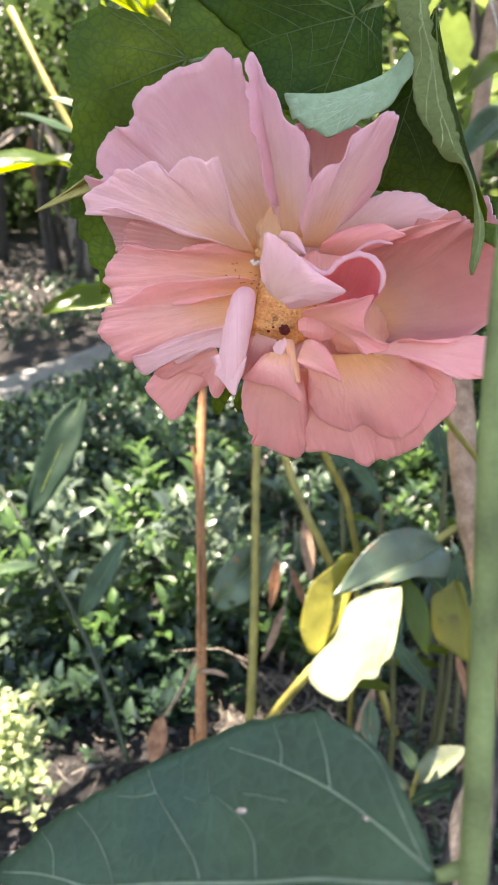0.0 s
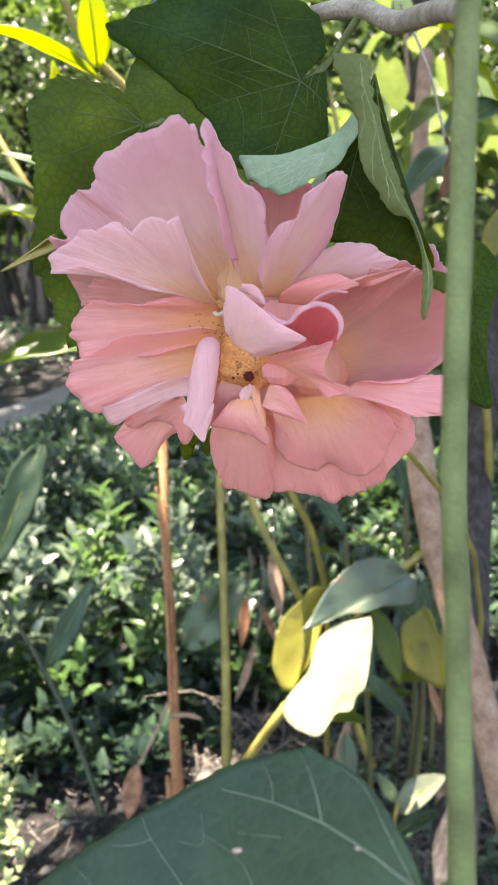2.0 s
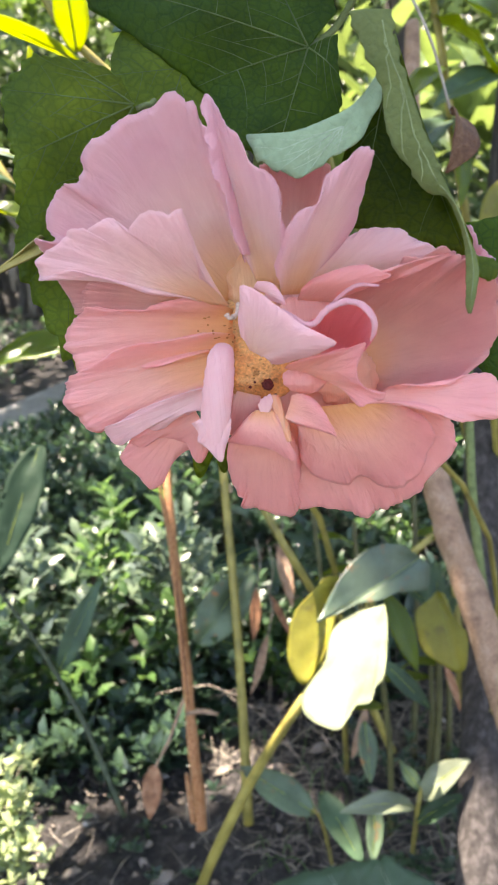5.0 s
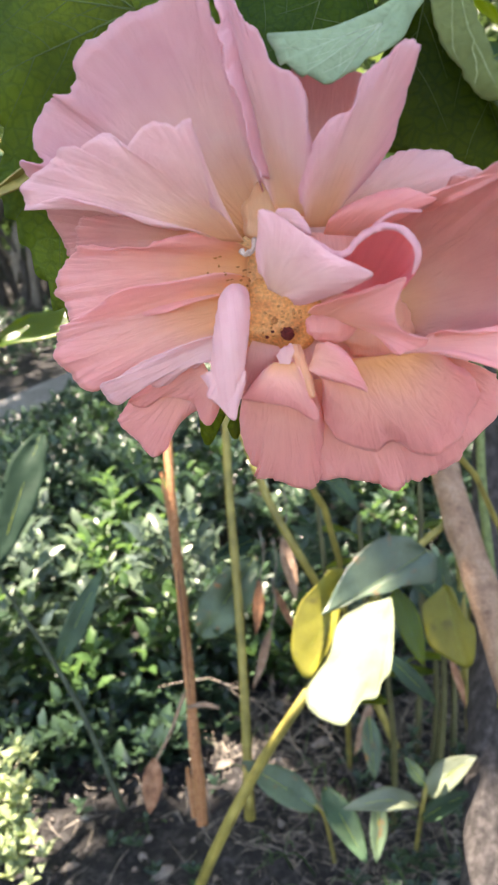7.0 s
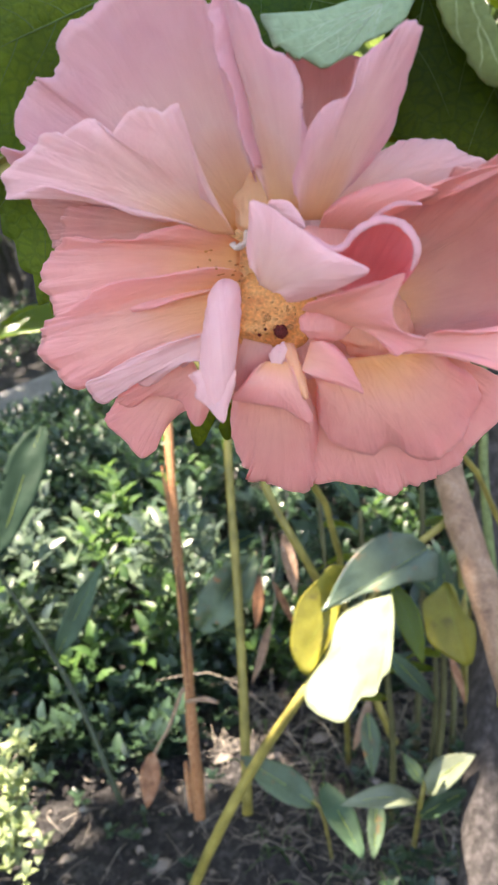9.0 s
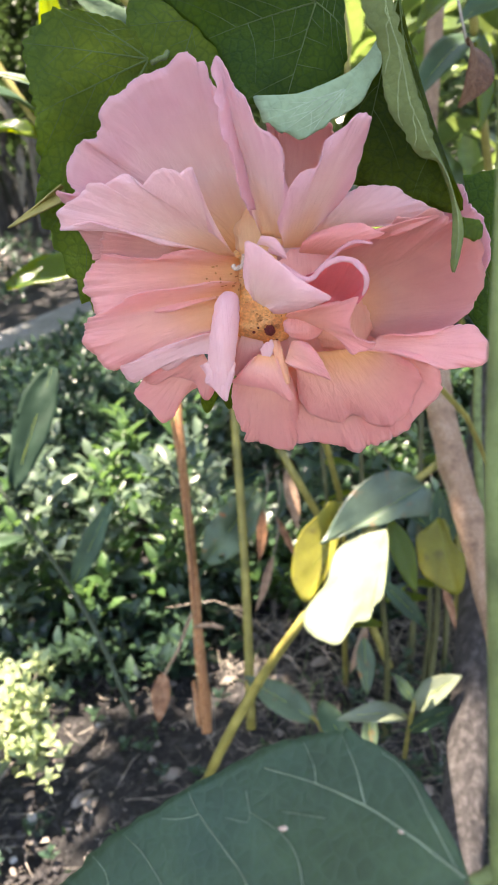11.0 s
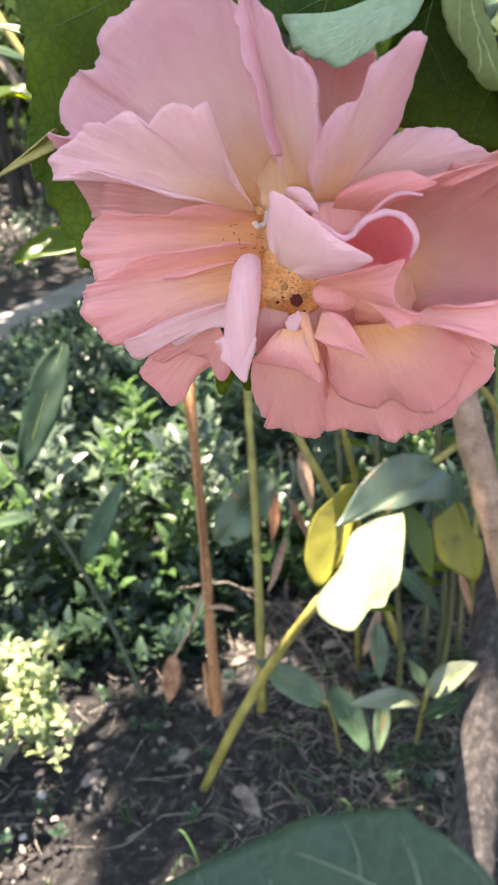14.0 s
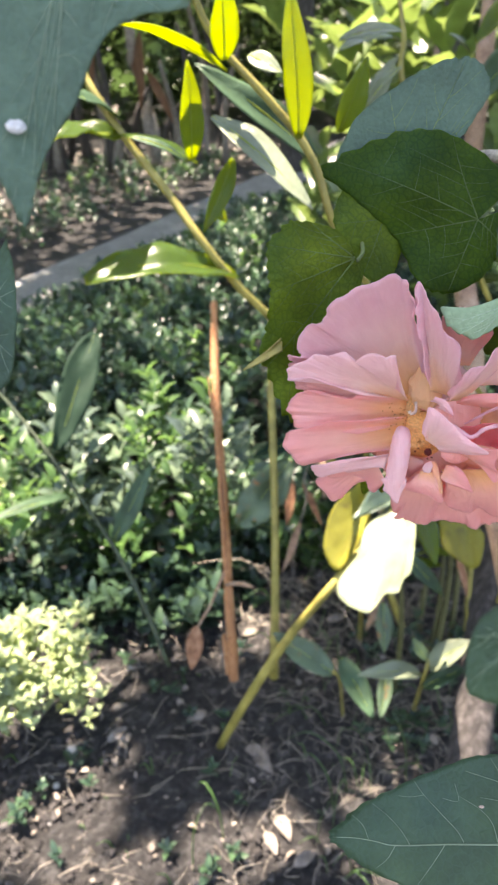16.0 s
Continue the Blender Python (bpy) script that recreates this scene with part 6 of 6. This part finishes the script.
# ---- distance: banks of leaves, dark trunks, dry stalks ----
def bank(name, label, mat, boxes, n, leaf, seed):
    """A mass of foliage: sprigs filling rounded heaps (x, y, z, radii)."""
    rnd = np.random.default_rng(seed)
    spots, ups = [], []
    for (cx, cy, cz, rx, ry, rz), m in zip(boxes, n):
        v = rnd.normal(size=(m, 3))
        v /= np.linalg.norm(v, axis=1, keepdims=True)
        v *= rnd.uniform(0.45, 1.0, (m, 1))
        for q in v * np.array([rx, ry, rz]) + np.array([cx, cy, cz]):
            if q[2] > 0.02:
                spots.append(q)
                ups.append(np.array([rnd.normal(0, 0.4), rnd.normal(0, 0.4) - 0.2, 0.8]))
    mesh = leaf_cloud(name, mat, *sprigs(spots, ups, 6, leaf, leaf * 0.42, height=leaf))
    return tagged(new(name, mesh), label, "foliage", kind="stuff")


FAR = leafy("far_leaf", (0.026, 0.052, 0.026), (0.13, 0.22, 0.06), 0.25, 0.45, 3.0, island=0.5)


def far_hedge():
    """A tall dark hedge that closes the garden ahead."""
    bm = bmesh.new()
    rows = []
    for k in range(9):
        z = -0.1 + k * 0.95
        row = []
        for i in range(140):
            a = radians(-15 + 210 * i / 139)
            r = 17 + 1.3 * noise.noise(Vector((math.cos(a) * 9, math.sin(a) * 9, z * 1.1))) - 0.12 * z
            row.append(bm.verts.new((r * math.cos(a), 2 + r * math.sin(a), z)))
        rows.append(row)
    for a, b in zip(rows, rows[1:]):
        for i in range(139):
            bm.faces.new((a[i], a[i + 1], b[i + 1], b[i]))
    return tagged(link_mesh("backdrop", bm, FAR), "tall dark green hedge at the garden's end", "hedge", kind="structure")


far_hedge()
bank("far_foliage", "far bank of dense green foliage", FAR, [(-7, 13, 1.2, 4, 2, 2.4), (-1, 14, 1.5, 4, 2, 2.8), (4, 12, 1.8, 4, 2, 3.4), (9, 9, 1.8, 3, 3, 3.6), (-11, 8, 1.8, 3, 4, 3.6), (-4, 15, 3, 9, 2, 3)], (1200, 1200, 1200, 700, 900, 1600), 0.28, 21)
bank("middle_foliage", "broad sunlit green leaves behind the flower", BRIGHT, [(1.2, 3.6, 1.0, 0.9, 0.6, 1.1), (2.2, 3.0, 0.9, 0.8, 0.7, 1.2), (0.9, 4.6, 0.9, 0.8, 0.6, 1.0)], (26, 24, 22), 0.42, 22)


def dry_stalks():
    t = thing("dry_stalk_clump", (-2.0, 9.6, 0), "clump of brown dry plant stalks and dead leaves", "dry plant")
    rnd = random.Random(4)
    for k in range(26):
        x, y = -2.6 + 2.6 * rnd.random(), 9.4 + rnd.uniform(-0.4, 0.6)
        h = rnd.uniform(0.8, 2.0)
        part("stalk", tube(bmesh.new(), [(x, y, -0.02), (x + rnd.gauss(0, 0.05), y, h * 0.5), (x + rnd.gauss(0, 0.15), y - 0.1, h)], [rnd.uniform(0.03, 0.09), 0.04, 0.02], 8, 7, 0.3, k), BARK if k % 3 else LITTER, t)
    for k in range(18):
        x, y = -2.6 + 2.6 * rnd.random(), 9.2
        z = rnd.uniform(0.7, 1.8)
        part("dead_leaf", lance(bmesh.new(), (x, y, z), (x + rnd.gauss(0, 0.2), y - 0.15, z - rnd.uniform(0.3, 0.8)), 0.12, 0.1, CAMF, k), BROWN if k % 4 == 0 else LITTER, t)


dry_stalks()


def far_litter():
    rnd = np.random.default_rng(31)
    n = 1500
    P = np.stack([rnd.uniform(-6, 3, n), rnd.uniform(6.2, 10.5, n), rnd.uniform(0.01, 0.06, n)], 1)
    keep = off_path(P[:, 0], P[:, 1]) > 0.5
    P = P[keep]
    W = np.stack([rnd.normal(size=len(P)), rnd.normal(size=len(P)), rnd.normal(0, 0.3, len(P))], 1)
    mesh = leaf_cloud("leaf_litter", LITTER, P, W, np.array([[0, 0, 1.0]] * len(P)) + rnd.normal(0, 0.3, (len(P), 3)), rnd.uniform(0.06, 0.16, len(P)), rnd.uniform(0.03, 0.07, len(P)))
    return tagged(new("leaf_litter", mesh), "fallen dry leaves on the far soil", "litter", kind="stuff")


far_litter()
for x, y, r in ((0.75, 8.5, 0.12), (-3.6, 10.5, 0.16), (2.6, 9.5, 0.15), (-6.0, 11.0, 0.18)):
    t = thing("far_tree", (x, y, 0), "dark tree trunk in the distance", "tree", "far trees")
    part("trunk", tube(bmesh.new(), [(x, y, -0.05), (x + 0.1, y, 2), (x + 0.05, y, 4.5), (x, y, 7)], [r * 1.2, r, r * 0.9, r * 0.6], 30, 14, 0.2, x), BARK, t)

# withered brown leaf and bright leaves beside the folded leaf
hang = thing("withered_leaf", (0.181, 0.556, 1.491), "curled brown withered leaf hanging on a twig", "dry leaf", "withered leaves")
part("blade", lance(bmesh.new(), (0.181, 0.557, 1.495), (0.166, 0.523, 1.457), 0.032, 0.22, (0.7, -1, 0.3), 3), BROWN, hang)
part("stem", tube(bmesh.new(), [(0.181, 0.557, 1.495), (0.171, 0.577, 1.547), (0.159, 0.618, 1.598)], [0.001, 0.001, 0.0012], 10, 6), TWIG, hang)


# ---- overhead crown, added to shade the place, with gaps set for sun patches ----
def crown():
    t = thing("added_shade_tree", (-2.8, -2.4, 0), "tall tree added for shade, with a loose leafy crown", "tree")
    part("trunk", tube(bmesh.new(), [(-2.8, -2.4, -0.05), (-2.7, -2.2, 1.8), (-2.8, -1.6, 3.4), (-3.0, -0.8, 4.1)], [0.16, 0.13, 0.11, 0.07], 40, 16, 0.15, 8), BARK, t)
    rnd = np.random.default_rng(17)
    w = np.array(SUN_WAY)
    # lit: places kept in sun by gaps; dim: the flower, kept covered
    lit = [((0.13, 0.98, 0.70), 0.08), ((0.15, 0.93, 0.60), 0.15), ((-0.66, 1.30, 0.2), 0.19), ((-0.55, 1.25, 0.25), 0.08), ((0.16, 1.0, 0.68), 0.08), ((-0.52, 0.90, 0), 0.14), ((-0.40, 0.78, 0), 0.10), ((-0.22, 0.80, 0), 0.06), ((-0.10, 0.59, 1.54), 0.11), ((-0.32, 1.10, 1.43), 0.08), ((0.36, 1.03, 0.40), 0.03), ((0.24, 1.03, 0.34), 0.0), ((0.43, 1.05, 0.40), 0.0), ((-0.48, 1.56, 0.01), 0.15), ((-0.62, 1.60, 0.01), 0.12), ((-0.33, 1.57, 0.01), 0.05), ((-0.66, 1.62, 0.25), 0.10), ((-0.50, 1.70, 0.25), 0.07), ((-0.30, 1.72, 0.22), 0.03), ((-0.25, 1.80, 0.25), 0.04), ((-0.56, 1.80, 0.4), 0.15), ((1.3, 3.3, 1.2), 0.8), ((0.50, 1.27, 1.61), 0.07), ((0.12, 1.47, 0.01), 0.05), ((-0.50, 1.95, 0.4), 0.06), ((-0.12, 1.82, 0.4), 0.05), ((-1.55, 4.85, 0.06), 0.1), ((-0.15, 2.11, 0.2), 0.09)]
    dim = [((0.01, 0.22, 1.40), 0.14)]
    spots, ups = [], []
    while len(spots) < 5000:
        x, y, z = rnd.uniform(-6.0, 3.0), rnd.uniform(0.45, 13.0), rnd.uniform(3.6, 4.6)
        # the first sprigs are put between the sun and the flower
        if len(spots) < 130:
            x, y, z = np.array([0.01, 0.22, 1.40]) + w * 2.4 + rnd.normal(0, 0.14, 3)
        elif len(spots) < 700:
            x, y = rnd.uniform(-1.9, 0.4), rnd.uniform(0.7, 2.6)
        p = np.array([x, y, z])
        over_path = 700 <= len(spots) < 1150
        if over_path:
            px, py = path_line(rnd.uniform(0.42, 0.74))
            p = np.array([px, py, 0.0]) + np.append(rnd.normal(0, 0.25, 2), 0) + w * (z / w[2])
        if not over_path and not any(np.linalg.norm(np.cross(p - np.array(c), w)) < r for c, r in dim):
            if any(np.linalg.norm(np.cross(p - np.array(c), w)) < r + 0.12 and (c[2] > 0 or rnd.random() < 0.92) for c, r in lit):
                continue
            g = p - w * ((z - 0.3) / w[2])
            sunny = -0.95 < g[0] < -0.02 and 1.48 < g[1] < 1.98
            open_share = -0.42 if sunny else 0.15 if g[1] < 1.95 else 0.48 if g[1] < 3.6 else 0.62
            if (g[1] > 1.6 or sunny or abs(g[0]) > 0.8) and noise.noise(Vector((g[0] * 3.0, g[1] * 3.0, 2.2))) > open_share:
                continue
        spots.append(p)
        ups.append(np.array([rnd.normal(0, 0.5), rnd.normal(0, 0.5), 0.5]))
    mesh = leaf_cloud("leaves", CANOPY, *sprigs(spots, ups, 7, 0.20, 0.09, height=0.12))
    ob = new("leaves", mesh)
    ob.parent = t
    ob.matrix_parent_inverse = Matrix.Translation(-Vector(t.location))
    tagged(ob, "loose green leaves of the crown", kind="stuff")
    for k in range(6):
        e = Vector((rnd.uniform(-5.2, -2.8), rnd.uniform(0.5, 7.0), rnd.uniform(3.8, 4.5)))
        part("limb", tube(bmesh.new(), [Vector((-2.9, -1.2, 3.8)), Vector((-3.2, -0.4, 4.2)).lerp(e, 0.5) + Vector((0, 0, 0.15)), e], [0.06, 0.04, 0.015], 20, 9, 0.15, k), BARK, t)


crown()
